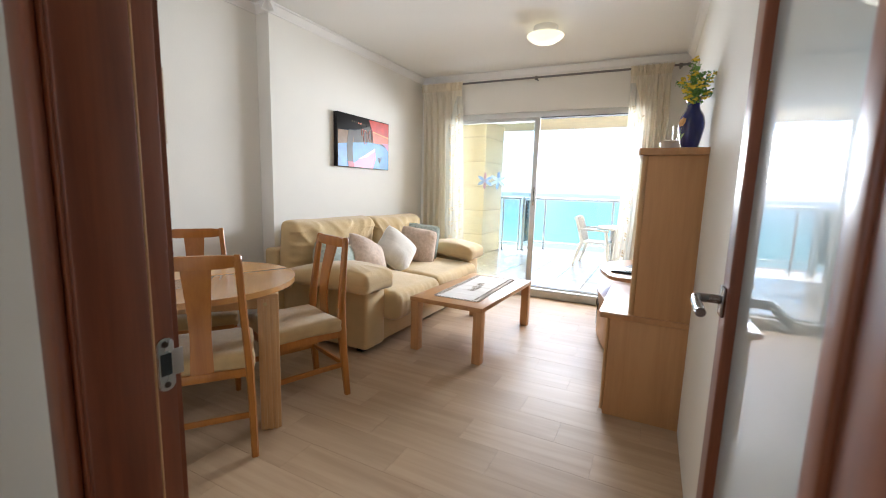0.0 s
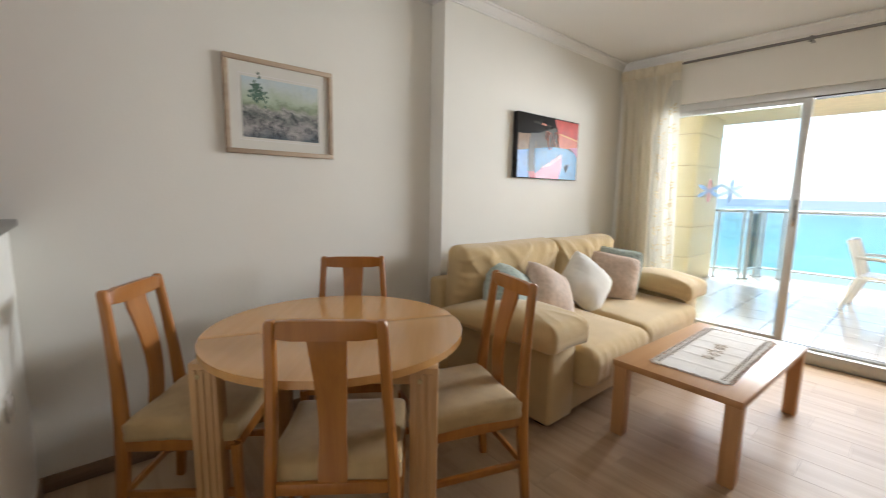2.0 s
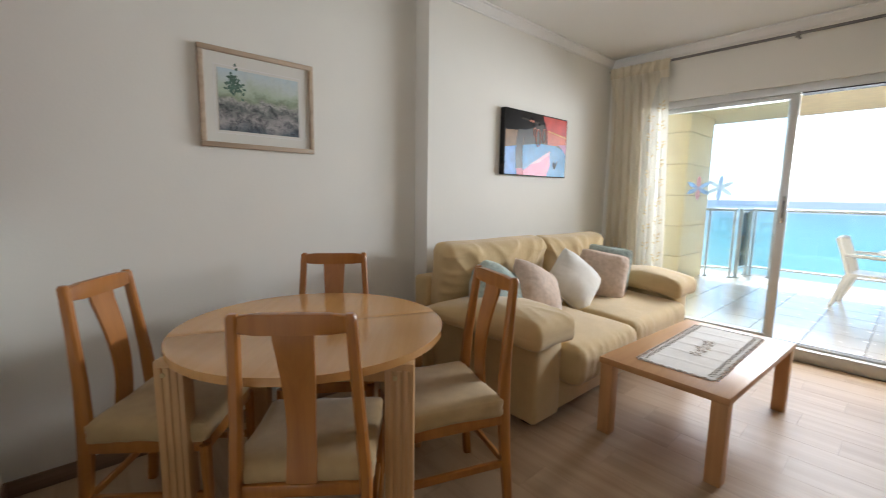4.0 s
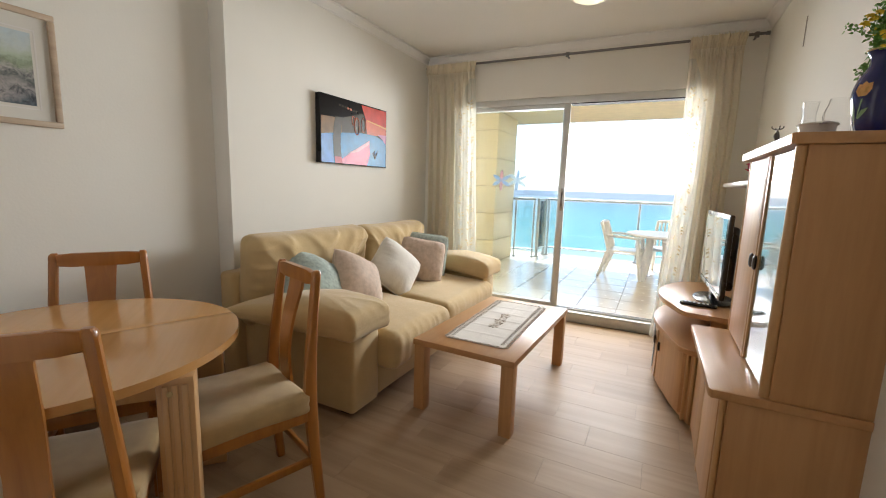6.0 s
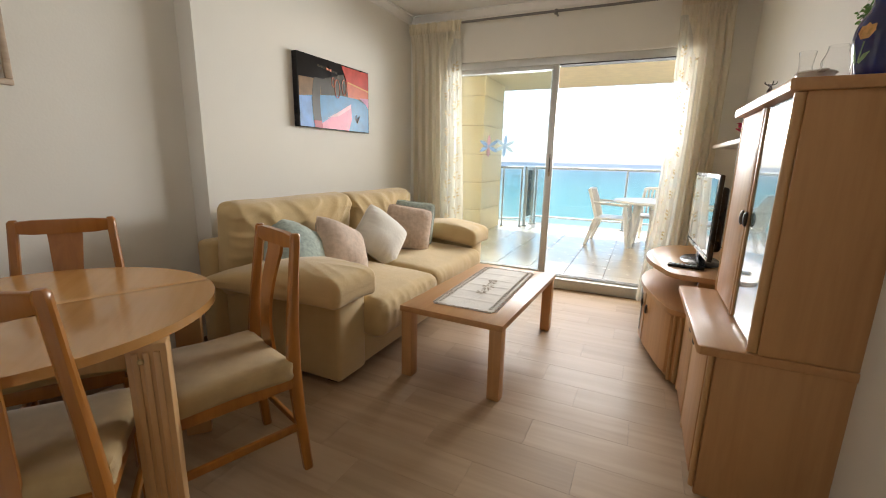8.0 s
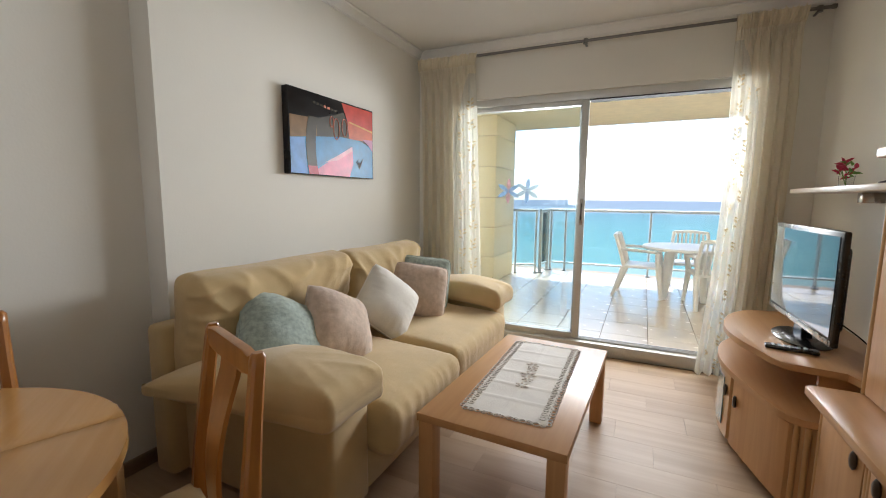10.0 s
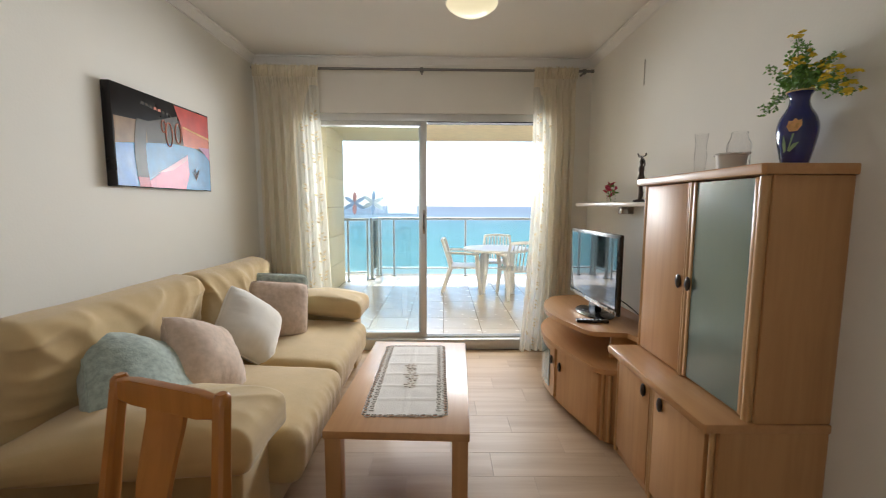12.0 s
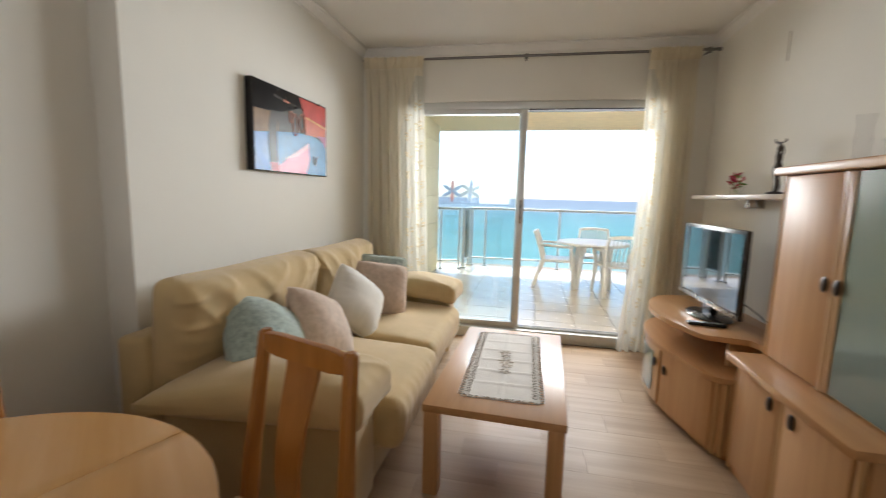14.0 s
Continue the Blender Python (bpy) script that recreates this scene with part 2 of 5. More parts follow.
def fabric(name, color, weave=420.0, vary=0.08, relief=0.35, fuzz=0.3, mottle=6.0, crumple=1.0):
    m, t, p = material(name, color, 0.9, 0, 0.25)
    p.inputs["Sheen Weight"].default_value = fuzz
    v = coords(t)
    big = node(t, "ShaderNodeTexNoise", Scale=mottle, Detail=6.0)
    fine = node(t, "ShaderNodeTexNoise", Scale=weave, Detail=2.0)
    wr = node(t, "ShaderNodeTexNoise", Scale=16.0, Detail=3.0, Distortion=1.2)
    for n in (big, fine, wr):
        t.links.new(v, n.inputs["Vector"])
    r = ramp(t, big.outputs[0], [(0.3, tuple(c * (1 - vary) for c in color)), (0.7, tuple(min(1, c * (1 + vary)) for c in color))])
    t.links.new(r.outputs[0], p.inputs["Base Color"])
    add = t.nodes.new("ShaderNodeMath")
    add.operation, add.inputs[1].default_value = "MULTIPLY_ADD", crumple
    t.links.new(wr.outputs[0], add.inputs[0]), t.links.new(fine.outputs[0], add.inputs[2])
    bump(t, p, add.outputs[0], relief, 0.0022)
    return m


def glass(name, tint=(1, 1, 1), rough=0.0, ior=1.5):
    """Clear pane: see-through with a real reflection."""
    m = bpy.data.materials.new(name)
    m.use_nodes = True
    t = m.node_tree
    t.nodes.remove(t.nodes["Principled BSDF"])
    tr, gl, fr, mix = (t.nodes.new("ShaderNode" + k) for k in ("BsdfTransparent", "BsdfGlossy", "Fresnel", "MixShader"))
    tr.inputs[0].default_value = (*tint, 1)
    gl.inputs["Roughness"].default_value = rough
    fr.inputs[0].default_value = ior
    t.links.new(fr.outputs[0], mix.inputs[0]), t.links.new(tr.outputs[0], mix.inputs[1]), t.links.new(gl.outputs[0], mix.inputs[2])
    t.links.new(mix.outputs[0], t.nodes["Material Output"].inputs[0])
    return m


WALL = plain("wall_paint", (0.80, 0.775, 0.71), 0.75, vary=0.02, scale=2.0, bumpy=0.25, grain=90)
CEIL = plain("ceiling_paint", (0.80, 0.78, 0.74), 0.8, vary=0.015, scale=1.5, bumpy=0.15)
PLASTER = plain("plaster_moulding", (0.82, 0.80, 0.77), 0.6, vary=0.02)
BEECH = wood("beech_veneer", (0.50, 0.270, 0.115), (0.58, 0.328, 0.148), 0.45, 2, 0.03, spec=0.35)
BEECH_Y = wood("beech_veneer_level", (0.49, 0.252, 0.100), (0.56, 0.305, 0.130), 0.36, 1, 0.2)
BEECH_X = wood("beech_tabletop", (0.57, 0.295, 0.092), (0.63, 0.342, 0.118), 0.24, 0, 0.4)
PALE = wood("pale_beech", (0.54, 0.315, 0.13), (0.60, 0.365, 0.165), 0.33, 2, 0.2)
HONEY = wood("honey_wood", (0.30, 0.106, 0.013), (0.39, 0.150, 0.023), 0.33, 2, 0.25)
MAHOGANY = wood("mahogany", (0.14, 0.036, 0.014), (0.25, 0.072, 0.027), 0.36, 2, 0.1)
LAMINATE = wood("laminate_plank", (0.385, 0.270, 0.166), (0.485, 0.351, 0.225), 0.5, 0, 0.03, 0.04, 0.6, 0.32)
SKIRT = wood("skirting_wood", (0.20, 0.13, 0.085), (0.30, 0.21, 0.14), 0.4, 1, 0.1)
CREAM = fabric("cream_microfibre", (0.56, 0.41, 0.205), vary=0.07, crumple=1.7)
SEATCLOTH = fabric("beige_seat_cloth", (0.46, 0.325, 0.155), vary=0.10, mottle=14.0)
TEAL = fabric("teal_chenille", (0.35, 0.41, 0.365), weave=150, vary=0.24, relief=0.6, mottle=45.0)
PINK = fabric("blush_linen", (0.55, 0.425, 0.33), weave=240, vary=0.13, mottle=30.0, relief=0.5)
WHITE_CLOTH = fabric("ivory_cloth", (0.74, 0.71, 0.65), weave=200)
LINEN = fabric("runner_linen", (0.70, 0.66, 0.61), weave=260, vary=0.05)
THREAD = fabric("tan_thread", (0.50, 0.42, 0.34), weave=200)
LACE = fabric("brown_lace", (0.54, 0.48, 0.42), weave=200)
CHROME = plain("brushed_steel", (0.50, 0.47, 0.44), 0.28, 1.0)
ALU = plain("white_aluminium", (0.60, 0.60, 0.58), 0.4, 0.3, vary=0.03)
RAIL = plain("grey_painted_rail", (0.42, 0.45, 0.46), 0.4, 0.3)
BRONZE = plain("dark_handle", (0.06, 0.045, 0.035), 0.35, 0.6)
BLACK = plain("black_plastic", (0.012, 0.012, 0.013), 0.25, vary=0.2)
SCREEN = plain("tv_screen", (0.01, 0.011, 0.013), 0.06, vary=0.05, spec=0.8, coat=1.0)
TILE = plain("balcony_tile", (0.60, 0.53, 0.43), 0.24, vary=0.02, scale=5.0, bumpy=0.05)
GROUT = plain("grout", (0.24, 0.19, 0.14), 0.9, bumpy=0.3)
STONE = plain("cream_render", (0.82, 0.69, 0.46), 0.85, vary=0.05, bumpy=0.6, grain=150)
PLASTIC = plain("white_resin", (0.78, 0.76, 0.72), 0.4, vary=0.03)
GRANITE = plain("dark_granite", (0.03, 0.028, 0.027), 0.12, vary=0.5, scale=120)
BLUE = plain("cobalt_glaze", (0.012, 0.02, 0.16), 0.12, vary=0.2, coat=0.6)
GOLD = plain("gilt_rim", (0.55, 0.42, 0.2), 0.35, 0.3)
PEACH = plain("peach_glaze", (0.75, 0.42, 0.16), 0.3, vary=0.15, scale=60)
LEAFPAINT = plain("leaf_glaze", (0.30, 0.45, 0.28), 0.3, vary=0.15, scale=60)
LEAF = plain("leaf_green", (0.15, 0.31, 0.06), 0.5, vary=0.4, scale=40)
YELLOW = plain("yellow_petal", (0.80, 0.60, 0.04), 0.6, vary=0.2, scale=60)
RED = plain("pink_petal", (0.5, 0.04, 0.09), 0.6, vary=0.3, scale=60)
FIGURE = plain("dark_bronze_figure", (0.05, 0.035, 0.03), 0.4, 0.4, vary=0.4, scale=60, bumpy=0.4)
CERAMIC = plain("white_ceramic", (0.78, 0.76, 0.73), 0.2, vary=0.02)
ROD = plain("grey_metal_rod", (0.20, 0.19, 0.18), 0.4, 0.7)
GLASS = glass("window_glass", (0.955, 0.985, 0.99))
CLEAR = glass("clear_glass", (0.985, 0.985, 0.985), 0.0, 1.04)
RAILGLASS = glass("railing_glass", (0.80, 0.95, 0.96))
BLACKINK = plain("black_print", (0.010, 0.009, 0.010), 0.3, vary=0.2, spec=0.35)
FROST, ft, fp = material("frosted_glass", (0.24, 0.34, 0.32), 0.2, 0, 0.5, 1.0)
fp.inputs["Transmission Weight"].default_value = 0.35
fp.inputs["Coat Roughness"].default_value = 0.05
DOORGLASS, dt0, dp = material("door_glass", (0.42, 0.50, 0.50), 0.5, 0, 0.5, 1.0)
dp.inputs["Coat Roughness"].default_value, dp.inputs["Coat IOR"].default_value = 0.012, 1.9
GLOW, gt, gp = material("lamp_glass", (0.9, 0.85, 0.68), 0.25)
gp.inputs["Emission Color"].default_value, gp.inputs["Emission Strength"].default_value = (1.0, 0.84, 0.50, 1), 0.12


def curtain_material(name, color, clear_lo, clear_hi, through_part):
    """Thin cloth: light passes through it diffusely, and straight through its open weave."""
    m, t, p = material(name, color, 0.9, 0, 0.1)
    t.nodes.remove(p)
    df, tl, tp, m1, m2 = (t.nodes.new("ShaderNode" + k) for k in ("BsdfDiffuse", "BsdfTranslucent", "BsdfTransparent", "MixShader", "MixShader"))
    df.inputs[0].default_value, tl.inputs[0].default_value = (*color, 1), (*color, 1)
    m1.inputs[0].default_value = through_part
    big = node(t, "ShaderNodeTexNoise", Scale=7.0, Detail=3.0)
    fine = node(t, "ShaderNodeTexNoise", Scale=160.0, Detail=2.0)
    t.links.new(coords(t, (1.0, 1.0, 0.12)), big.inputs["Vector"]), t.links.new(coords(t), fine.inputs["Vector"])
    mul = t.nodes.new("ShaderNodeMath")
    mul.operation, mul.inputs[1].default_value = "MULTIPLY_ADD", 0.35
    t.links.new(fine.outputs[0], mul.inputs[0]), t.links.new(big.outputs[0], mul.inputs[2])
    r = ramp(t, mul.outputs[0], [(0.48, (clear_lo,) * 3), (0.86, (clear_hi,) * 3)])
    t.links.new(df.outputs[0], m1.inputs[1]), t.links.new(tl.outputs[0], m1.inputs[2])
    t.links.new(r.outputs[0], m2.inputs[0]), t.links.new(m1.outputs[0], m2.inputs[1]), t.links.new(tp.outputs[0], m2.inputs[2])
    t.links.new(m2.outputs[0], t.nodes["Material Output"].inputs[0])
    return m


VOILE = curtain_material("gathered_voile", (0.82, 0.76, 0.63), 0.02, 0.10, 0.42)
SHEER = curtain_material("sheer_voile", (0.84, 0.82, 0.74), 0.16, 0.34, 0.38)


def sea_material():
    m, t, p = material("sea_water", (0.05, 0.3, 0.4), 0.5, 0, 0.06)
    geo = t.nodes.new("ShaderNodeNewGeometry")
    sep = t.nodes.new("ShaderNodeSeparateXYZ")
    t.links.new(geo.outputs["Position"], sep.inputs[0])
    mp = node(t, "ShaderNodeMapping")
    mp.inputs["Scale"].default_value = (0.004, 0.03, 1)
    t.links.new(geo.outputs["Position"], mp.inputs[0])
    nz = node(t, "ShaderNodeTexNoise", Scale=1.0, Detail=6.0)
    t.links.new(mp.outputs[0], nz.inputs["Vector"])
    wob = t.nodes.new("ShaderNodeMath")
    wob.operation, wob.inputs[1].default_value = "MULTIPLY_ADD", 120.0
    t.links.new(nz.outputs[0], wob.inputs[0]), t.links.new(sep.outputs["Y"], wob.inputs[2])
    mr = node(t, "ShaderNodeMapRange")
    mr.inputs[1].default_value, mr.inputs[2].default_value = 90.0, 1100.0
    t.links.new(wob.outputs[0], mr.inputs[0])
    r = ramp(t, mr.outputs[0], [(0.0, (0.25, 0.29, 0.26)), (0.03, (0.15, 0.225, 0.20)), (0.12, (0.105, 0.178, 0.168)), (0.4, (0.094, 0.132, 0.142)), (1.0, (0.082, 0.106, 0.124))])
    t.links.new(r.outputs[0], p.inputs["Base Color"])
    return m


SEA = sea_material()

# ---- large structure ----
LEFT, RECESS, RIGHT, TOP = -2.345, -2.485, 0.715, 2.66
DOOR_Y0, DOOR_Y1 = 1.52, 1.62          # the wall with the hall door
PILLAR_Y, WIN_Y = 3.73, 6.20
W = Matrix.Translation((-0.83, WIN_Y, 0)) @ Matrix.Rotation(radians(1.2), 4, "Z")   # frame of the window wall
DECK = 0.10                              # level of the balcony


def structure(name, bm, mat, label, smooth=0, m=None):
    return tagged(part(name, bm, mat, smooth=smooth, m=m), label, name.split("_")[0], kind="structure")


floor = structure("floor", box(-4.2, 1.0, -1.2, 6.22, -0.12, -0.006), GROUT, "room floor under wood-look laminate planks")
structure("ceiling", box(-4.3, 1.1, -1.3, 6.45, TOP, TOP + 0.15), CEIL, "smooth off-white painted ceiling")
structure("wall_west", box(LEFT - 0.4, LEFT, PILLAR_Y, 6.30, 0, TOP), WALL, "warm white painted wall behind the sofa")
structure("wall_recess", box(RECESS - 0.2, RECESS, -1.2, PILLAR_Y, 0, TOP), WALL, "warm white painted wall beside the dining table")
structure("wall_east", prism([(0.745, -1.2), (0.95, -1.2), (0.95, 6.30), (0.675, 6.30)], 0, TOP), WALL, "warm white painted wall behind the wall unit")
# The opening in this unseen wall is made up to seat the fill.
bm = box(-4.2, -1.9, -1.35, -1.2, 0, TOP)
box(-0.95, 1.0, -1.35, -1.2, 0, TOP, bm=bm)
box(-1.9, -0.95, -1.35, -1.2, 0, 1.05, bm=bm)
box(-1.9, -0.95, -1.35, -1.2, 2.25, TOP, bm=bm)
structure("wall_south", bm, WALL, "plain white unseen wall behind the kitchen, opening added for the fill lamp")
# Unseen wall; its length is set to limit the fill reaching the hall.
structure("wall_hall", box(-1.0, -0.885, -0.6, DOOR_Y0, 0, TOP), WALL, "unseen plain white wall limiting the fill between hall and kitchen")
bm = box(-1.0, -0.195, DOOR_Y0, DOOR_Y1, 0, TOP)
box(-0.195, 0.735, DOOR_Y0, DOOR_Y1, 2.10, TOP, bm=bm)
structure("wall_door", bm, WALL, "white painted wall around the hall door")
structure("wall_counter", box(RECESS, -1.0, 1.47, 1.585, 0, 1.165), WALL, "white half-height wall under the kitchen bar top")
# window wall: two piers, lintel
bm = box(-1.75, -1.13, 0, 0.24, 0, TOP)
box(1.15, 1.75, 0, 0.24, 0, TOP, bm=bm)
box(-1.13, 1.15, 0, 0.24, 2.19, TOP, bm=bm)
structure("wall_window", bm, WALL, "off-white painted wall around the balcony door", m=W)


def cornice(name, a, b, inward):
    """A moulded plaster strip under the ceiling from a to b, growing inward."""
    prof = [(0.8 * d, 0.078 - (0.078 - h) * 0.85) for d, h in ((0, 0), (0.012, 0), (0.012, 0.012), (0.022, 0.02), (0.030, 0.036), (0.05, 0.05), (0.055, 0.06), (0.075, 0.065), (0.075, 0.078), (0, 0.078))]
    bm = bmesh.new()
    rings = []
    for p in (a, b):
        rings.append([bm.verts.new((p[0] + inward[0] * d, p[1] + inward[1] * d, TOP - 0.08 + h)) for d, h in prof])
    n = len(prof)
    for k in range(n):
        bm.faces.new((rings[0][k], rings[0][(k + 1) % n], rings[1][(k + 1) % n], rings[1][k]))
    bm.faces.new(rings[0]), bm.faces.new(rings[1])
    return structure(name, bm, PLASTER, "moulded white plaster cornice under the ceiling", smooth=30)


cornice("trim_west", (LEFT, PILLAR_Y - 0.07), (LEFT, 6.20), (1, 0))
cornice("trim_recess", (RECESS, -1.1), (RECESS, PILLAR_Y), (1, 0))
cornice("trim_pillar", (RECESS, PILLAR_Y), (LEFT + 0.07, PILLAR_Y), (0, -1))
cornice("trim_east", (0.741, 1.63), (0.677, 6.22), (-1, 0))
cornice("trim_north", (-2.4, 6.165), (0.75, 6.228), (0, -1))
cornice("trim_south", (-1.0, DOOR_Y1), (0.745, DOOR_Y1), (0, 1))


def skirting(name, x0, x1, y0, y1):
    structure(name, box(x0, x1, y0, y1, 0, 0.075, 0.004), SKIRT, "low brown wood-look skirting board", smooth=40)


skirting("baseboard_recess", RECESS, RECESS + 0.012, 1.585, PILLAR_Y - 0.012)
skirting("baseboard_pillar", RECESS, LEFT + 0.012, PILLAR_Y - 0.012, PILLAR_Y)
skirting("baseboard_west", LEFT, LEFT + 0.012, PILLAR_Y, 6.17)
skirting("baseboard_counter", RECESS + 0.012, -1.0, 1.585, 1.597)
skirting("baseboard_door", -1.0, -0.33, DOOR_Y1, DOOR_Y1 + 0.012)
bm = turned(box(0, 0.012, 0, 4.55, 0, 0.075, 0.003), Matrix.Translation((0.728, 1.64, 0)) @ Matrix.Rotation(radians(0.53), 4, "Z"))
structure("baseboard_east", bm, PLASTER, "low white skirting board", smooth=40)

# balcony shell, sea, sky beyond
structure("floor_balcony", box(-3.6, 3.4, 6.25, 10.05, DECK - 0.25, DECK - 0.008), GROUT, "balcony slab under cream floor tiles")
structure("ceiling_balcony", box(-3.6, 3.4, 6.44, 9.75, 2.47, 2.75), STONE, "cream painted balcony ceiling slab")
structure("wall_balcony_east", box(3.2, 3.4, 6.3, 10.0, DECK, 2.5), STONE, "cream rendered side wall of the balcony")
structure("wall_balcony_west", box(-3.6, -3.0, 6.3, 8.25, DECK, 2.5), STONE, "cream rendered side wall of the balcony")
structure("wall_facade_west", box(-3.6, LEFT - 0.4, 6.25, 6.44, -0.1, TOP), STONE, "cream rendered outside wall")
structure("wall_facade_east", box(0.95, 3.4, 6.25, 6.44, -0.1, TOP), STONE, "cream rendered outside wall")
pier = thing("column", Matrix.Translation((-2.27, 8.25, DECK)), "cream rendered balcony column with grooved courses", "column", kind="structure")
zz = [0.0, 0.37, 0.80, 1.23, 1.66, 2.09, 2.37]
for z0, z1 in zip(zz, zz[1:]):
    part("course", box(-0.9, 0, 0, 0.95, z0 + 0.004, z1 - 0.004, 0.004), STONE, pier)
part("core", box(-0.89, -0.012, 0.012, 0.938, 0, 2.37), plain("joint_mortar", (0.40, 0.31, 0.19), 0.9), pier, "dark recessed joint core", smooth=0)
bm = bmesh.new()
bmesh.ops.create_grid(bm, x_segments=24, y_segments=24, size=1)
for v in bm.verts:
    v.co = Vector((v.co.x * 4000, 40 + (v.co.y + 1) * 2420, -14))
tagged(part("water", bm, SEA, smooth=0), "turquoise shallow sea turning deep blue towards the horizon", "sea", kind="structure")

# ---- openings: hall door, balcony door ----
case = thing("door_frame", Matrix.Translation((0, 0, 0)), "dark mahogany door frame around the hall doorway", "door frame", kind="structure")
X0, X1 = -0.15, 0.715
part("jamb", box(X0 - 0.045, X0, DOOR_Y0 - 0.012, DOOR_Y1 + 0.012, 0, 2.09, 0.003), MAHOGANY, case)
part("jamb", box(X1, X1 + 0.025, DOOR_Y0 - 0.012, DOOR_Y1 + 0.012, 0, 2.09, 0.003), MAHOGANY, case)
part("head", box(X0 - 0.045, X1 + 0.025, DOOR_Y0 - 0.012, DOOR_Y1 + 0.012, 2.045, 2.10, 0.003), MAHOGANY, case)
part("stop", box(X0 + 0.0005, X0 + 0.013, DOOR_Y0 - 0.010, DOOR_Y1 - 0.025, 0, 2.045, 0.004), MAHOGANY, case)
part("seal", box(X0 + 0.0005, X0 + 0.009, DOOR_Y1 - 0.0245, DOOR_Y1 - 0.020, 0, 2.045, 0.002), PALE, case, "pale rubber door seal")
for y0, y1 in ((DOOR_Y0 - 0.027, DOOR_Y0 - 0.012), (DOOR_Y1 + 0.0125, DOOR_Y1 + 0.020)):
    part("casing", box(X0 - 0.055, X0 - 0.004, y0, y1, 0, 2.12, 0.008, 3), MAHOGANY, case)
    part("casing", box(X0 - 0.055, X1 + 0.022, y0, y1, 2.121, 2.19, 0.008, 3), MAHOGANY, case)
plate = [(0.013 * math.cos(radians(a)), math.copysign(0.029, math.sin(radians(a))) + 0.013 * math.sin(radians(a))) for a in range(5, 360, 10)]
on_jamb = Matrix.Translation((X0 + 0.0005, DOOR_Y1 - 0.004, 0.993)) @ Matrix(((0, 0, 1, 0), (1, 0, 0, 0), (0, 1, 0, 0), (0, 0, 0, 1)))
strike = part("strike_plate", turned(prism(plate, 0, 0.0028, 0.001), on_jamb), CHROME, case, "steel strike plate with a latch hole")
part("lip", box(X0 + 0.0006, X0 + 0.0036, DOOR_Y1 + 0.006, DOOR_Y1 + 0.022, 0.972, 1.014, 0.0012), CHROME, strike)
part("latch_hole", box(X0 + 0.002, X0 + 0.0040, DOOR_Y1 - 0.012, DOOR_Y1 + 0.004, 0.976, 1.010), BLACK, strike, "dark latch hole", smooth=0)
for z in (0.961, 1.025):
    part("screw", turned(lathe([(0.005, 0), (0.005, 0.002), (0.0035, 0.003)], 10), Matrix.Translation((X0 + 0.0025, DOOR_Y1 - 0.004, z)) @ Matrix.Rotation(radians(90), 4, "Y")), BRONZE, strike)

HANDLE = plain("dark_steel", (0.24, 0.23, 0.225), 0.25, 1.0)
leaf = thing("door_1", Matrix.Translation((0.703, 1.63, 0)) @ Matrix.Rotation(radians(1.3), 4, "Z"), "open mahogany door with glass panes and a dark lever", "door", kind="structure")
DW, DT = 0.80, 0.036
part("stile", box(-DT, 0, 0.0, 0.135, 0.012, 2.035, 0.004), MAHOGANY, leaf)
part("stile", box(-DT, 0, DW - 0.10, DW, 0.012, 2.035, 0.004), MAHOGANY, leaf)
for z0, z1 in ((0.012, 0.2), (1.93, 2.035)):
    part("rail", box(-DT, 0, 0.136, DW - 0.101, z0, z1, 0.004), MAHOGANY, leaf)
for y0, y1 in ((0.137, 0.185), (DW - 0.112, DW - 0.101)):
    part("bead", box(-DT - 0.006, 0.004, y0, y1, 0.201, 1.929, 0.005, 3), MAHOGANY, leaf, "proud glazing bead")
part("pane", box(-DT / 2 - 0.003, -DT / 2 + 0.003, 0.186, DW - 0.113, 0.201, 1.929), DOORGLASS, leaf, "pale satin glass pane with a shiny face", smooth=0)
lev = part("door_handle", box(-DT - 0.009, -DT, DW - 0.065, DW - 0.022, 1.0, 1.07, 0.004), HANDLE, leaf, "dark steel lever handle")
part("lever", tube(smooth_line([(-DT - 0.005, DW - 0.043, 1.038), (-DT - 0.045, DW - 0.043, 1.038), (-DT - 0.058, DW - 0.06, 1.038), (-DT - 0.058, DW - 0.16, 1.03)], 6), 0.0105, 12), HANDLE, lev)

frm = thing("window_1", W, "white aluminium sliding balcony door, one half open", "window", kind="structure")
part("frame_head", box(-1.13, 1.15, 0.03, 0.15, 2.125, 2.19, 0.004), ALU, frm)
for x in (-1.13, 1.105):
    part("frame_side", box(x, x + 0.045, 0.03, 0.15, 0.10, 2.125, 0.004), ALU, frm)
part("sill", box(-1.13, 1.15, -0.012, 0.16, 0.0, 0.10, 0.004), ALU, frm, "raised white threshold")
# Dark track gap; its black also paints in the shade under the head.
part("head_channel", box(0.022, 1.104, 0.036, 0.146, 2.116, 2.1246), plain("channel_shade", (0.045, 0.045, 0.045), 0.85, spec=0.1), frm, "dark sliding channel with the head's shade in its colour", smooth=0)
for v in (0.055, 0.085, 0.115):
    part("track", box(-1.085, 1.105, v - 0.004, v + 0.004, 0.10, 0.116), ALU, frm, smooth=0)
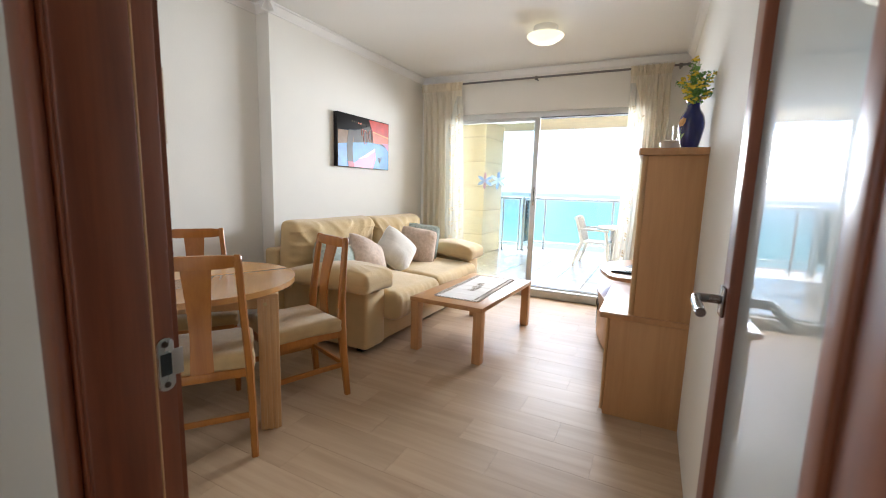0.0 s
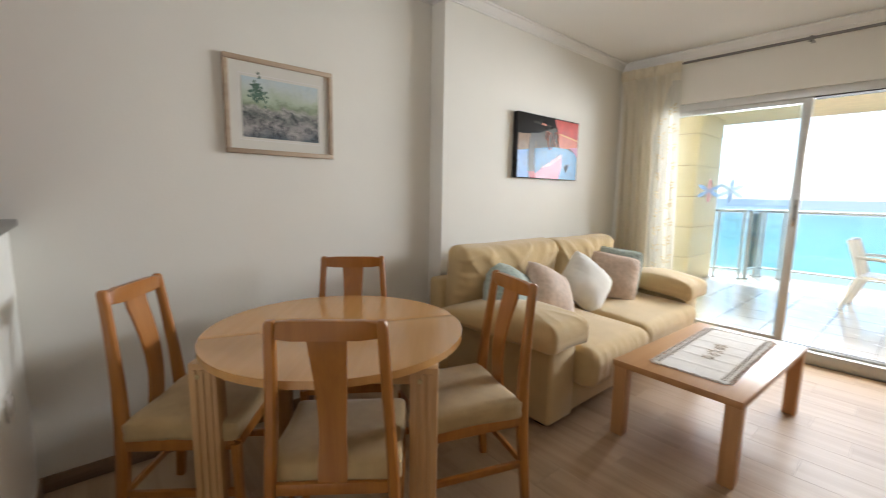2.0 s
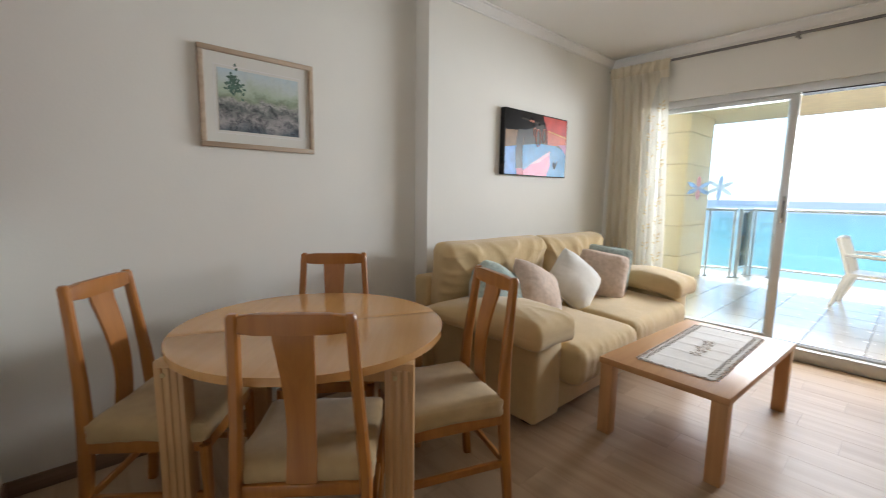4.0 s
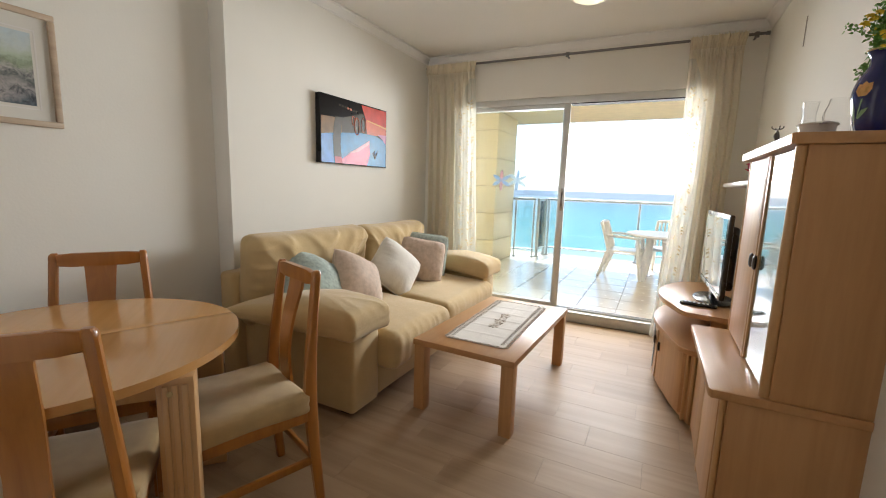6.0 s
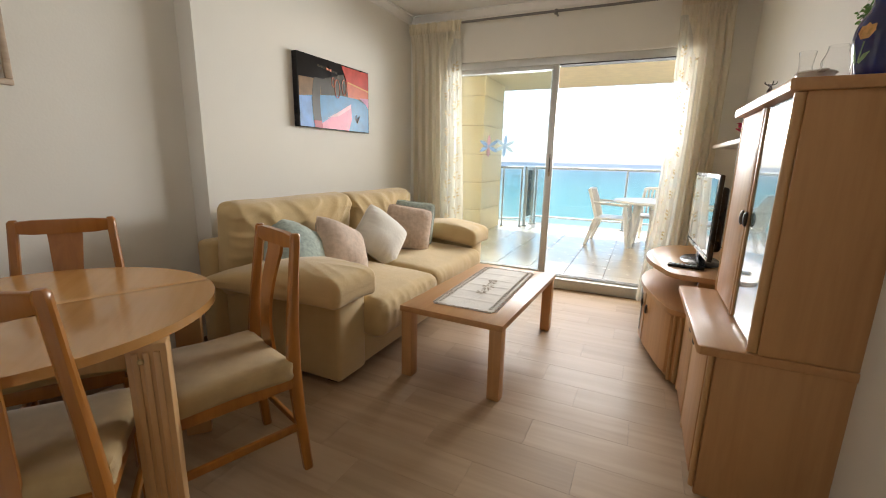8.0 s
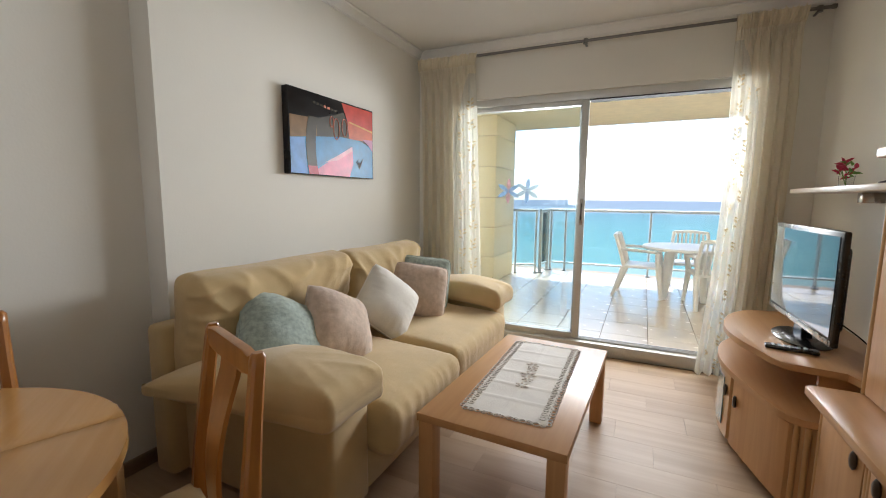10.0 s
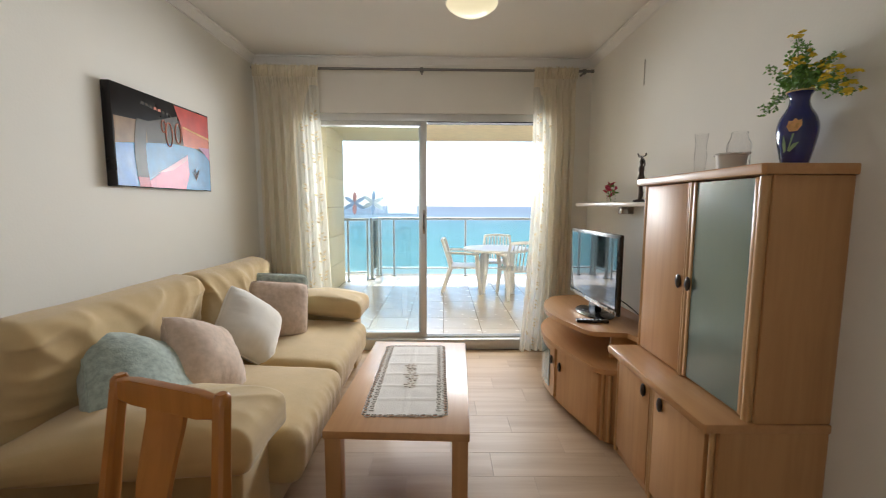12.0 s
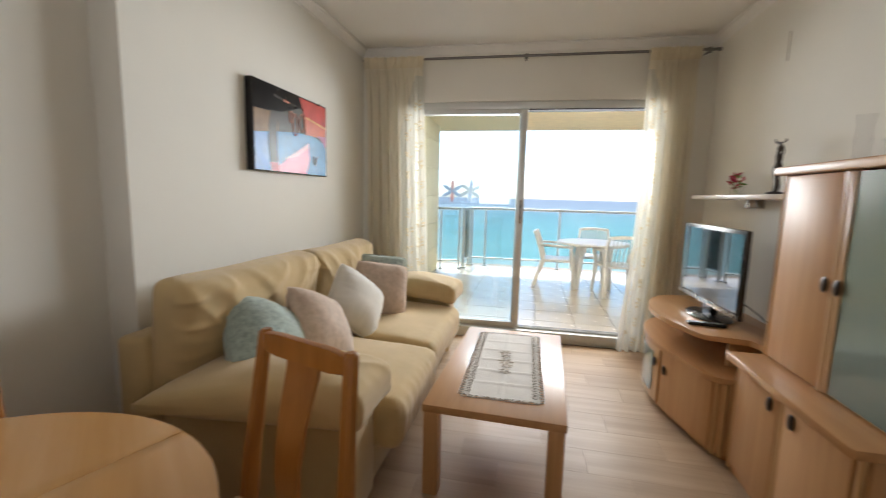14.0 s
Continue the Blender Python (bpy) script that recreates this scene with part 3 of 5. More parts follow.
for k, (v, x0) in enumerate(((0.058, -1.06), (0.098, -1.08))):
    x1 = x0 + 1.08
    sash = part("sash", box(x1 - 0.055, x1, v - 0.016, v + 0.016, 0.118, 2.124, 0.003), ALU, frm)
    part("sash_stile", box(x0, x0 + 0.05, v - 0.016, v + 0.016, 0.118, 2.124, 0.003), ALU, sash)
    part("sash_top", box(x0 + 0.05, x1 - 0.055, v - 0.016, v + 0.016, 2.085, 2.124, 0.003), ALU, sash)
    part("sash_bottom", box(x0 + 0.05, x1 - 0.055, v - 0.016, v + 0.016, 0.118, 0.155, 0.003), ALU, sash)
    pane = part("pane", box(x0 + 0.046, x1 - 0.05, v - 0.003, v + 0.003, 0.15, 2.09), GLASS, sash, "slightly blue glass pane", smooth=0)
    pane.visible_shadow = False
    if k == 0:
        pull = part("handle", box(x1 - 0.038, x1 - 0.016, v - 0.020, v - 0.012, 1.10, 1.32, 0.004), CHROME, sash, "grey recessed pull handle")
        part("grip", box(x1 - 0.032, x1 - 0.022, v - 0.023, v - 0.019, 1.14, 1.28, 0.002), BLACK, pull)

# sticker flowers on the glass
STICK = [curtain_material("sticker_red", (0.42, 0.25, 0.25), 0.12, 0.2, 0.6), curtain_material("sticker_blue", (0.26, 0.34, 0.45), 0.12, 0.2, 0.6), curtain_material("sticker_clear", (0.38, 0.43, 0.46), 0.15, 0.25, 0.6)]


def sticker(u, z, size, mats, turn):
    ob = thing("sticker", W @ Matrix.Translation((u, 0.118, z)), "translucent flower sticker on the glass door", "sticker", "flower stickers")
    for k in range(6):
        a = turn + k * math.pi / 3
        pts = []
        for i in range(9):
            s = i / 8
            pts.append((s, 0.17 * math.sin(math.pi * s) ** 0.8))
        outline = pts + [(s, -w) for s, w in pts[-2:0:-1]]
        b = prism([(x * size, y * size) for x, y in outline], 0, 0.0012)
        turned(b, Matrix.Rotation(radians(90), 4, "X") @ Matrix.Rotation(a, 4, "Z"))
        part("petal", b, mats[k % len(mats)], ob, smooth=0)


sticker(-0.66, 1.385, 0.115, [STICK[1], STICK[0], STICK[1]], 0.5)
sticker(-0.485, 1.39, 0.118, [STICK[2], STICK[1], STICK[2]], 0.45)

# ---- balcony things ----


def railing(a, b, posts, label):
    a, b = Vector(a), Vector(b)
    d = (b - a)
    ob = thing("railing", Matrix.Translation((a.x, a.y, DECK)) @ Matrix.Rotation(math.atan2(d.y, d.x), 4, "Z"), label, "railing", "balcony railing")
    ln = d.length
    part("top_rail", tube([(0, 0, 1.03), (ln, 0, 1.03)], 0.022, 12), RAIL, ob)
    part("bottom_rail", tube([(0, 0, 0.14), (ln, 0, 0.14)], 0.014, 8), RAIL, ob)
    edges = sorted(posts)
    for x in edges:
        p = part("post", box(x - 0.014, x + 0.014, -0.025, 0.025, 0.0, 1.02, 0.004), RAIL, ob)
        part("foot", box(x - 0.03, x + 0.03, -0.05, 0.05, -0.0, 0.022, 0.006), RAIL, p)
    for x0, x1 in zip(edges, edges[1:]):
        g = part("pane", box(x0 + 0.03, x1 - 0.03, -0.004, 0.004, 0.17, 0.99), RAILGLASS, ob, "pale green glass infill", smooth=0)
        g.visible_shadow = False


railing((-2.28, 9.20), (-1.90, 9.34), [0.06, 0.38], "short glass and grey metal balcony railing")
railing((-1.86, 9.36), (-1.82, 9.78), [0.03, 0.40], "short glass and grey metal corner railing")
railing((-1.80, 9.80), (3.2, 9.86), [0.03, 0.27, 1.55, 2.85, 4.1, 4.95], "long glass and grey metal balcony railing above the sea")


def resin_chair(m, label):
    ob = thing("garden_chair", m, label, "chair", "white resin chairs")
    seat = soft_box(0.46, 0.44, 0.035, 0.017, cuts=6)
    part("seat", turned(seat, Matrix.Translation((0, 0, 0.405))), PLASTIC, ob)
    for s in (-1, 1):
        part("leg", tube([(s * 0.24, 0.24, 0), (s * 0.215, 0.19, 0.42), (s * 0.25, 0.17, 0.64)], [0.022, 0.034, 0.024], 8), PLASTIC, ob)
        part("leg", tube([(s * 0.22, -0.32, 0), (s * 0.21, -0.2, 0.41)], [0.022, 0.036], 8), PLASTIC, ob)
        part("armrest", tube(smooth_line([(s * 0.25, 0.21, 0.64), (s * 0.265, 0.0, 0.655), (s * 0.235, -0.24, 0.66)], 5), 0.028, 8, flat=0.5), PLASTIC, ob)
        part("back_post", tube(smooth_line([(s * 0.21, -0.2, 0.42), (s * 0.215, -0.26, 0.66), (s * 0.2, -0.32, 0.86)], 5), 0.022, 8), PLASTIC, ob)
    part("top_rail", tube(smooth_line([(-0.2, -0.32, 0.85), (0, -0.335, 0.865), (0.2, -0.32, 0.85)], 5), 0.03, 8, flat=0.6), PLASTIC, ob)
    for k in range(7):
        x = -0.15 + 0.05 * k
        part("slat", tube(smooth_line([(x, -0.2, 0.42), (x, -0.255, 0.64), (x, -0.325, 0.85)], 4), 0.017, 6, flat=0.4), PLASTIC, ob)
    return ob


c0 = resin_chair(Matrix.Translation((-0.33, 8.46, DECK)) @ Matrix.Rotation(radians(-95), 4, "Z") @ Matrix.Diagonal((1, 1, 0.9, 1)), "white resin armchair with slatted back on the balcony")
copy_thing(c0, Matrix.Translation((0.40, 8.12, DECK)) @ Matrix.Rotation(radians(6), 4, "Z"))
copy_thing(c0, Matrix.Translation((0.22, 8.95, DECK)) @ Matrix.Rotation(radians(175), 4, "Z"))
tb = thing("garden_table", Matrix.Translation((0.13, 8.48, DECK)) @ Matrix.Diagonal((1, 1, 0.93, 1)), "round white resin table on the balcony", "table")
part("tabletop", lathe([(0.0, 0.665), (0.44, 0.665), (0.475, 0.655), (0.485, 0.675), (0.475, 0.695), (0.0, 0.70)], 40), PLASTIC, tb)
for k in range(4):
    a = radians(45 + 90 * k)
    part("leg", tube([(0.30 * math.cos(a), 0.30 * math.sin(a), 0), (0.22 * math.cos(a), 0.22 * math.sin(a), 0.66)], [0.035, 0.055], 10), PLASTIC, tb)

# ---- seating ----
sofa = thing("sofa", Matrix.Translation((-1.8, 4.75, 0)), "cream microfibre two-seat sofa with drooping arm pads", "sofa")


def sp(name, bm, mat=CREAM, label="", m=None, smooth=60):
    return part(name, turned(bm, Matrix.Translation((1.8, -4.75, 0)) @ (m or Matrix())), mat, sofa, label, smooth)


def at(x, y, z, rx=0, ry=0, rz=0):
    return pose(x, y, z, rx, ry, rz)


sp("base", box(-2.31, -1.375, 3.91, 5.62, 0.045, 0.27, 0.02, 3))
for y0, y1 in ((3.685, 3.93), (5.60, 5.84)):
    sp("arm", box(-2.31, -1.355, y0, y1, 0.04, 0.50, 0.025, 3))
sp("back_frame", box(-2.335, -2.20, 3.61, 5.85, 0.05, 0.75, 0.03, 3))
for m, size in ((at(-1.68, 3.685, 0.502), (0.80, 0.53, 0.36, 0.142, 3, -1)), (at(-1.70, 5.745, 0.498, 2, 1, -3), (0.83, 0.46, 0.35, 0.135, 9, 1))):
    sp("arm_pad", arm_pad(*size), m=m, smooth=75)
BACK = pose(0, 0, 0, 0, 99, 0) @ pose(0, 0, -0.02)
for name, size, m in (
        ("seat_cushion", (0.81, 0.745, 0.225, 0.085, 0.030, 0.0045, 15, 48, 0.004), at(-1.645, 4.285, 0.235, 0, 3)),
        ("seat_cushion", (0.79, 0.945, 0.225, 0.085, 0.030, 0.0045, 22, 48, 0.004), at(-1.665, 5.13, 0.235, 0, 3)),
        ("back_cushion", (0.57, 1.06, 0.165, 0.075, 0.095, 0.008, 31, 70, 0.027), at(-2.225, 4.18, 0.705) @ BACK),
        ("back_cushion", (0.56, 0.95, 0.165, 0.075, 0.095, 0.008, 47, 70, 0.027), at(-2.225, 5.175, 0.695) @ BACK)):
    sp(name, soft_box(*size), m=m, smooth=75)
for x in (-2.25, -1.46):
    for y in (3.78, 5.74):
        sp("foot", box(x - 0.035, x + 0.035, y - 0.035, y + 0.035, 0, 0.045, 0.006), BLACK, "black plastic foot")


def cushion(mat, size, thick, x, y, z, roll, lean, yaw, seed, label):
    ob = part("cushion", pillow(size, thick, seed), mat, smooth=75, m=pose(x, y, z, 0, 0, 90 + yaw) @ pose(0, 0, 0, -lean) @ pose(0, 0, 0, 0, roll))
    tagged(ob, label, "cushion", "scatter cushions on the sofa")
    loop = []
    for k in range(64):
        side, f = k // 16, (k % 16) / 8 - 1
        x, z = pillow_edge(*[(f, -1), (1, f), (-f, 1), (-1, -f)][side], size)
        loop.append((x, 0, z))
    part("piping", tube(loop + loop[:1], 0.004, 6), mat, ob, smooth=75)
    return ob


cushion(TEAL, 0.50, 0.27, -1.88, 3.985, 0.615, 40, 38, 8, 1, "muted teal chenille scatter cushion against the sofa arm")
cushion(PINK, 0.42, 0.21, -1.80, 4.285, 0.630, 32, 34, 4, 5, "blush pink linen scatter cushion with piped edge")
cushion(WHITE_CLOTH, 0.41, 0.20, -1.81, 4.77, 0.645, 46, 28, -18, 8, "ivory white scatter cushion standing on its corner")
cushion(PINK, 0.40, 0.18, -1.78, 5.14, 0.650, 10, 20, -52, 12, "blush pink scatter cushion leaning on a teal one")
cushion(TEAL, 0.41, 0.14, -1.86, 5.34, 0.668, 6, 16, -62, 17, "muted teal chenille cushion behind a pink one")


def dining_chair(m):
    ob = thing("dining_chair", m, "honey-stained wooden dining chair with beige upholstered seat", "chair", "chairs round the dining table")
    for s in (-1, 1):
        bm = bmesh.new()
        rings = []
        for z, x, y, w, d in ((0, 0.200, -0.245, 0.016, 0.018), (0.25, 0.196, -0.222, 0.017, 0.021), (0.44, 0.190, -0.212, 0.018, 0.025), (0.62, 0.178, -0.222, 0.017, 0.021), (0.80, 0.167, -0.242, 0.016, 0.017), (0.93, 0.160, -0.258, 0.016, 0.016), (0.954, 0.159, -0.261, 0.016, 0.016), (0.964, 0.157, -0.262, 0.010, 0.011)):
            c = Vector((s * x, y, z))
            rings.append([bm.verts.new(c + Vector((w * a, d * b, 0))) for a, b in ((-1, -0.6), (-0.6, -1), (0.6, -1), (1, -0.6), (1, 0.6), (0.6, 1), (-0.6, 1), (-1, 0.6))])
        for a, c in zip(rings, rings[1:]):
            for k in range(8):
                bm.faces.new((a[k], a[(k + 1) % 8], c[(k + 1) % 8], c[k]))
        bm.faces.new(rings[0]), bm.faces.new(rings[-1])
        part("leg", bm, HONEY, ob)
        part("leg", tube([(s * 0.197, 0.196, 0), (s * 0.199, 0.192, 0.40)], [0.016, 0.021], 8), HONEY, ob)
        part("stretcher", box(s * 0.197 - 0.009, s * 0.197 + 0.009, -0.215, 0.185, 0.185, 0.215, 0.004), HONEY, ob)
        part("side_rail", box(s * 0.195 - 0.011, s * 0.195 + 0.011, -0.2, 0.185, 0.375, 0.425, 0.004), HONEY, ob)
    part("stretcher", box(-0.19, 0.19, -0.232, -0.216, 0.185, 0.212, 0.004), HONEY, ob)
    part("back_rail", box(-0.185, 0.185, -0.222, -0.200, 0.385, 0.425, 0.004), HONEY, ob)
    part("front_rail", box(-0.19, 0.19, 0.182, 0.205, 0.375, 0.425, 0.004), HONEY, ob)
    top = prism([(-0.150, 0.908), (-0.10, 0.903), (0.10, 0.903), (0.150, 0.908), (0.149, 0.958), (0.10, 0.962), (-0.10, 0.962), (-0.149, 0.958)], -0.012, 0.012, 0.005)
    part("top_rail", turned(top, Matrix.Translation((0, -0.256, 0)) @ Matrix.Rotation(radians(90), 4, "X")), HONEY, ob)
    bm = bmesh.new()
    rows = []
    for k in range(15):
        t = k / 14
        z = 0.41 + 0.50 * t
        w = 0.042 + 0.016 * max(0, (t - 0.35) / 0.65) ** 1.3 + 0.005 * max(0, (0.35 - t) / 0.35)
        y = -0.212 - 0.044 * t + 0.034 * math.sin(math.pi * min(1, t * 1.05))
        rows.append([bm.verts.new((x, y + d, z)) for x, d in ((-w, -0.006), (w, -0.006), (w, 0.006), (-w, 0.006))])
    for a, c in zip(rows, rows[1:]):
        for k in range(4):
            bm.faces.new((a[k], a[(k + 1) % 4], c[(k + 1) % 4], c[k]))
    bm.faces.new(rows[0]), bm.faces.new(rows[-1])
    part("splat", bm, HONEY, ob)
    part("seat", turned(soft_box(0.43, 0.415, 0.075, 0.034, 0.012, 0.004, 5, 12), Matrix.Translation((0, -0.002, 0.412))), SEATCLOTH, ob, "beige upholstered seat")
    return ob


def facing(bx, by, fx, fy):
    """The pose of a chair whose back stands at (bx, by) and which faces along (fx, fy)."""
    n = math.hypot(fx, fy)
    return Matrix.Translation((bx + 0.24 * fx / n, by + 0.24 * fy / n, 0)) @ Matrix.Rotation(math.atan2(-fx, fy), 4, "Z")


chair = dining_chair(facing(-1.21, 2.335, -0.80, 0.60))
copy_thing(chair, facing(-1.295, 3.235, -0.33, -0.944))
copy_thing(chair, facing(-2.185, 2.945, 0.84, -0.54))
copy_thing(chair, facing(-2.10, 1.96, 0.60, 0.80))

# ---- tables ----
AX = math.atan2(-0.656, 0.754)
dt = thing("dining_table", Matrix.Translation((-1.72, 2.62, 0)) @ Matrix.Rotation(AX, 4, "Z"), "round extending beech dining table with fluted legs", "table")
R0 = 0.535
for s in (-1, 1):
    arc = [(R0 * math.cos(a), s * (R0 * math.sin(a) + 0.0)) for a in [math.pi * k / 40 for k in range(41)]]
    arc = [(x, y + s * 0.0002) for x, y in arc]
    part("tabletop", turned(prism(arc, 0.722, 0.75, 0.0018, seg=2), Matrix.Rotation(radians(112), 4, "Z")), BEECH_X, dt)
part("apron", box(-0.33, 0.33, -0.40, -0.375, 0.64, 0.722, 0.003), PALE, dt)
part("apron", box(-0.33, 0.33, 0.375, 0.40, 0.64, 0.722, 0.003), PALE, dt)
part("apron", box(-0.315, -0.29, -0.36, 0.36, 0.64, 0.722, 0.003), PALE, dt)
part("apron", box(0.29, 0.315, -0.36, 0.36, 0.64, 0.722, 0.003), PALE, dt)
for sx in (-1, 1):
    for sy in (-1, 1):
        lx, ly = sx * 0.325, sy * 0.39
        leg = part("leg", box(lx - 0.032, lx + 0.032, ly - 0.05, ly + 0.05, 0, 0.722, 0.006), PALE, dt)
        for d in (-0.026, 0.0, 0.026):
            part("flute", box(lx + sx * 0.030, lx + sx * 0.038, ly + d - 0.008, ly + d + 0.008, 0.0, 0.70, 0.003), PALE, leg)
        part("bolt", turned(lathe([(0.009, 0), (0.009, 0.002), (0.006, 0.004), (0.001, 0.003)], 12), Matrix.Translation((lx + sx * 0.037, ly - 0.013, 0.675)) @ Matrix.Rotation(radians(90 * sx), 4, "Y")), GOLD, leg, "brass bolt head")

ct = thing("coffee_table", Matrix.Translation((-0.835, 4.56, 0)) @ Matrix.Rotation(radians(-2.2), 4, "Z"), "light beech coffee table with square legs", "table")
part("tabletop", box(-0.308, 0.308, -0.578, 0.578, 0.395, 0.43, 0.004), BEECH_Y, ct)
for sx in (-1, 1):
    for sy in (-1, 1):
        part("leg", box(sx * 0.268 - 0.034, sx * 0.268 + 0.034, sy * 0.538 - 0.034, sy * 0.538 + 0.034, 0, 0.396, 0.004), BEECH, ct)


def table_runner():
    ob = thing("table_runner", Matrix.Translation((-0.835, 4.58, 0.4305)) @ Matrix.Rotation(radians(0.3), 4, "Z"), "ivory linen runner with scalloped brown lace border", "table runner")
    bm = bmesh.new()
    nx, ny, hx, hy = 30, 72, 0.178, 0.455
    top = {}
    for i in range(nx + 1):
        for j in range(ny + 1):
            u, w = 2 * i / nx - 1, 2 * j / ny - 1
            sc = 1 + 0.02 * math.sin(w * 44) * (abs(u) > 0.93)
            sw = 1 + 0.012 * math.sin(u * 22) * (abs(w) > 0.96)
            x, y = u * hx * sc, w * hy * sw
            z = 0.003 + 0.0025 * noise.noise(Vector((x * 9, y * 9, 2)))
            for f in (-0.66, -0.33, 0.0, 0.33, 0.66):
                z += 0.005 * math.exp(-((w - f) / 0.012) ** 2)
            z += 0.003 * math.exp(-((u + 0.02) / 0.03) ** 2)
            top[i, j] = bm.verts.new((x, y, max(z, 0.0015)))
    for i in range(nx):
        for j in range(ny):
            bm.faces.new((top[i, j], top[i + 1, j], top[i + 1, j + 1], top[i, j + 1]))
    ex = bmesh.ops.extrude_face_region(bm, geom=bm.faces[:])
    for v in [g for g in ex["geom"] if isinstance(g, bmesh.types.BMVert)]:
        v.co.z = 0.0003
    cloth = part("cloth", bm, LINEN, ob, smooth=60)
    loops = [(side * (hx + 0.005), -hy + (k + 0.5) * 2 * hy / 34) for side in (-1, 1) for k in range(34)]
    loops += [(-hx + (k + 0.5) * 2 * hx / 13, side * (hy + 0.005)) for side in (-1, 1) for k in range(13)]
    loops += [(side * (hx - 0.024), -hy + 0.02 + (k + 0.5) * 2 * (hy - 0.02) / 24) for side in (-1, 1) for k in range(24)]
    rng = random.Random(4)
    for k, (x, y) in enumerate(loops):
        r = rng.uniform(0.010, 0.0135)
        ring = [(r * math.cos(a * math.pi / 5), r * math.sin(a * math.pi / 5), 0) for a in range(11)]
        inner_row = abs(x) < hx - 0.01 and abs(y) < hy - 0.01
        part("scallop", turned(tube(ring, 0.0022, 5), Matrix.Translation((x, y, 0.0085 if inner_row else 0.0026))), LACE if k % 3 == 0 and not inner_row else LINEN, cloth, smooth=60)
    for cx, cy, sz in ((0.0, -0.02, 0.045), (-0.01, 0.11, 0.035), (0.0, -0.15, 0.035), (0.0, 0.06, 0.03), (0.01, -0.08, 0.03)):
        for k in range(6):
            a = k * math.pi / 3 + cy * 9
            b = lathe([(0.0, 0), (0.32, 0.0), (0.34, 0.05), (0.0, 0.06)], 10)
            turned(b, Matrix.Translation((cx, cy, 0.0065)) @ Matrix.Rotation(a, 4, "Z") @ Matrix.Translation((sz * 0.62, 0, 0)) @ Matrix.Diagonal((sz * 1.1, sz * 0.5, 0.04, 1)))
            part("embroidery", b, THREAD, cloth, "brown embroidered flower")
    return ob


table_runner()

# ---- wall unit along the east wall ----
BK = 0.70      # back of the units
low = thing("low_cabinet", Matrix.Translation((0.5, 4.15, 0)), "beech sideboard cabinet with two doors and oval handles", "cabinet", "wall unit")


def wp(ob, name, bm, mat, label="", smooth=40, parent=None):
    return part(name, turned(bm, Matrix.Translation(ob.location).inverted()), mat, parent or ob, label, smooth)


def pilaster(ob, x, y, z0, z1, r=0.012):
    wp(ob, "pilaster", tube([(x, y, z0), (x, y, z1)], r, 12), PALE)


def oval_handle(ob, parent, x, y, z, label="dark oval handle"):
    b = lathe([(0.0, 0.0), (0.017, 0.0), (0.019, 0.006), (0.013, 0.012), (0.0, 0.014)], 20)
    turned(b, Matrix.Translation((x, y, z)) @ Matrix.Rotation(radians(-90), 4, "Y") @ Matrix.Diagonal((1.7, 1, 1, 1)))
    wp(ob, "handle", b, BRONZE, label, parent=parent)


wp(low, "body", box(0.315, BK, 3.735, 4.565, 0.0, 0.572, 0.002), BEECH)
wp(low, "top", prism([(0.262, 3.729), (0.252, 3.742), (0.245, 4.56), (0.262, 4.58), (BK, 4.58), (BK, 3.729)], 0.573, 0.606, 0.004), BEECH_Y)
wp(low, "plinth", box(0.312, 0.317, 3.74, 4.56, 0.002, 0.05), BEECH_Y)
for y0, y1, hy in ((3.785, 4.145, 4.09), (4.19, 4.52, 4.24)):
    d = wp(low, "door", box(0.293, 0.3145, y0, y1, 0.055, 0.568, 0.003), BEECH)
    oval_handle(low, d, 0.292, hy, 0.50)
for y in (3.757, 4.158, 4.178, 4.54):
    pilaster(low, 0.304, y, 0.02, 0.57, 0.0105)

up = thing("display_cabinet", Matrix.Translation((0.55, 4.16, 0.607)), "tall beech display cabinet with one frosted glass door", "cabinet", "wall unit")
wp(up, "side", box(0.43, BK, 3.735, 3.753, 0.607, 1.472, 0.002), BEECH)
wp(up, "side", box(0.43, BK, 4.572, 4.59, 0.607, 1.472, 0.002), BEECH)
wp(up, "back", box(BK - 0.01, BK, 3.753, 4.572, 0.607, 1.472), BEECH)
wp(up, "bottom", box(0.43, BK - 0.01, 3.753, 4.572, 0.607, 0.622), BEECH_Y)
wp(up, "divider", box(0.435, BK - 0.01, 4.155, 4.170, 0.622, 1.472), BEECH)
for z in (0.90, 1.19):
    wp(up, "shelf", box(0.45, BK - 0.01, 3.753, 4.155, z, z + 0.012), BEECH_Y)
wp(up, "top", prism([(0.392, 3.722), (0.382, 3.732), (0.378, 4.60), (0.395, 4.615), (BK + 0.005, 4.615), (BK + 0.005, 3.722)], 1.473, 1.510, 0.005), BEECH_Y)
sd = wp(up, "door", box(0.410, 0.4295, 4.185, 4.545, 0.615, 1.468, 0.003), BEECH, "solid glossy beech door")
oval_handle(up, sd, 0.409, 4.21, 1.03)
gd = wp(up, "glass_door", box(0.410, 0.4295, 4.128, 4.148, 0.615, 1.468, 0.004), PALE, "frosted glass door")
wp(up, "stile", box(0.410, 0.4295, 3.775, 3.795, 0.615, 1.468, 0.004), PALE, parent=gd)
wp(up, "pane", box(0.417, 0.423, 3.793, 4.130, 0.617, 1.466), FROST, parent=gd, label="frosted glass pane", smooth=0)
oval_handle(up, gd, 0.409, 4.138, 1.03)
for y in (3.757, 4.160, 4.174, 4.562):
    pilaster(up, 0.418, y, 0.61, 1.47, 0.017 if y < 3.8 else 0.0115)

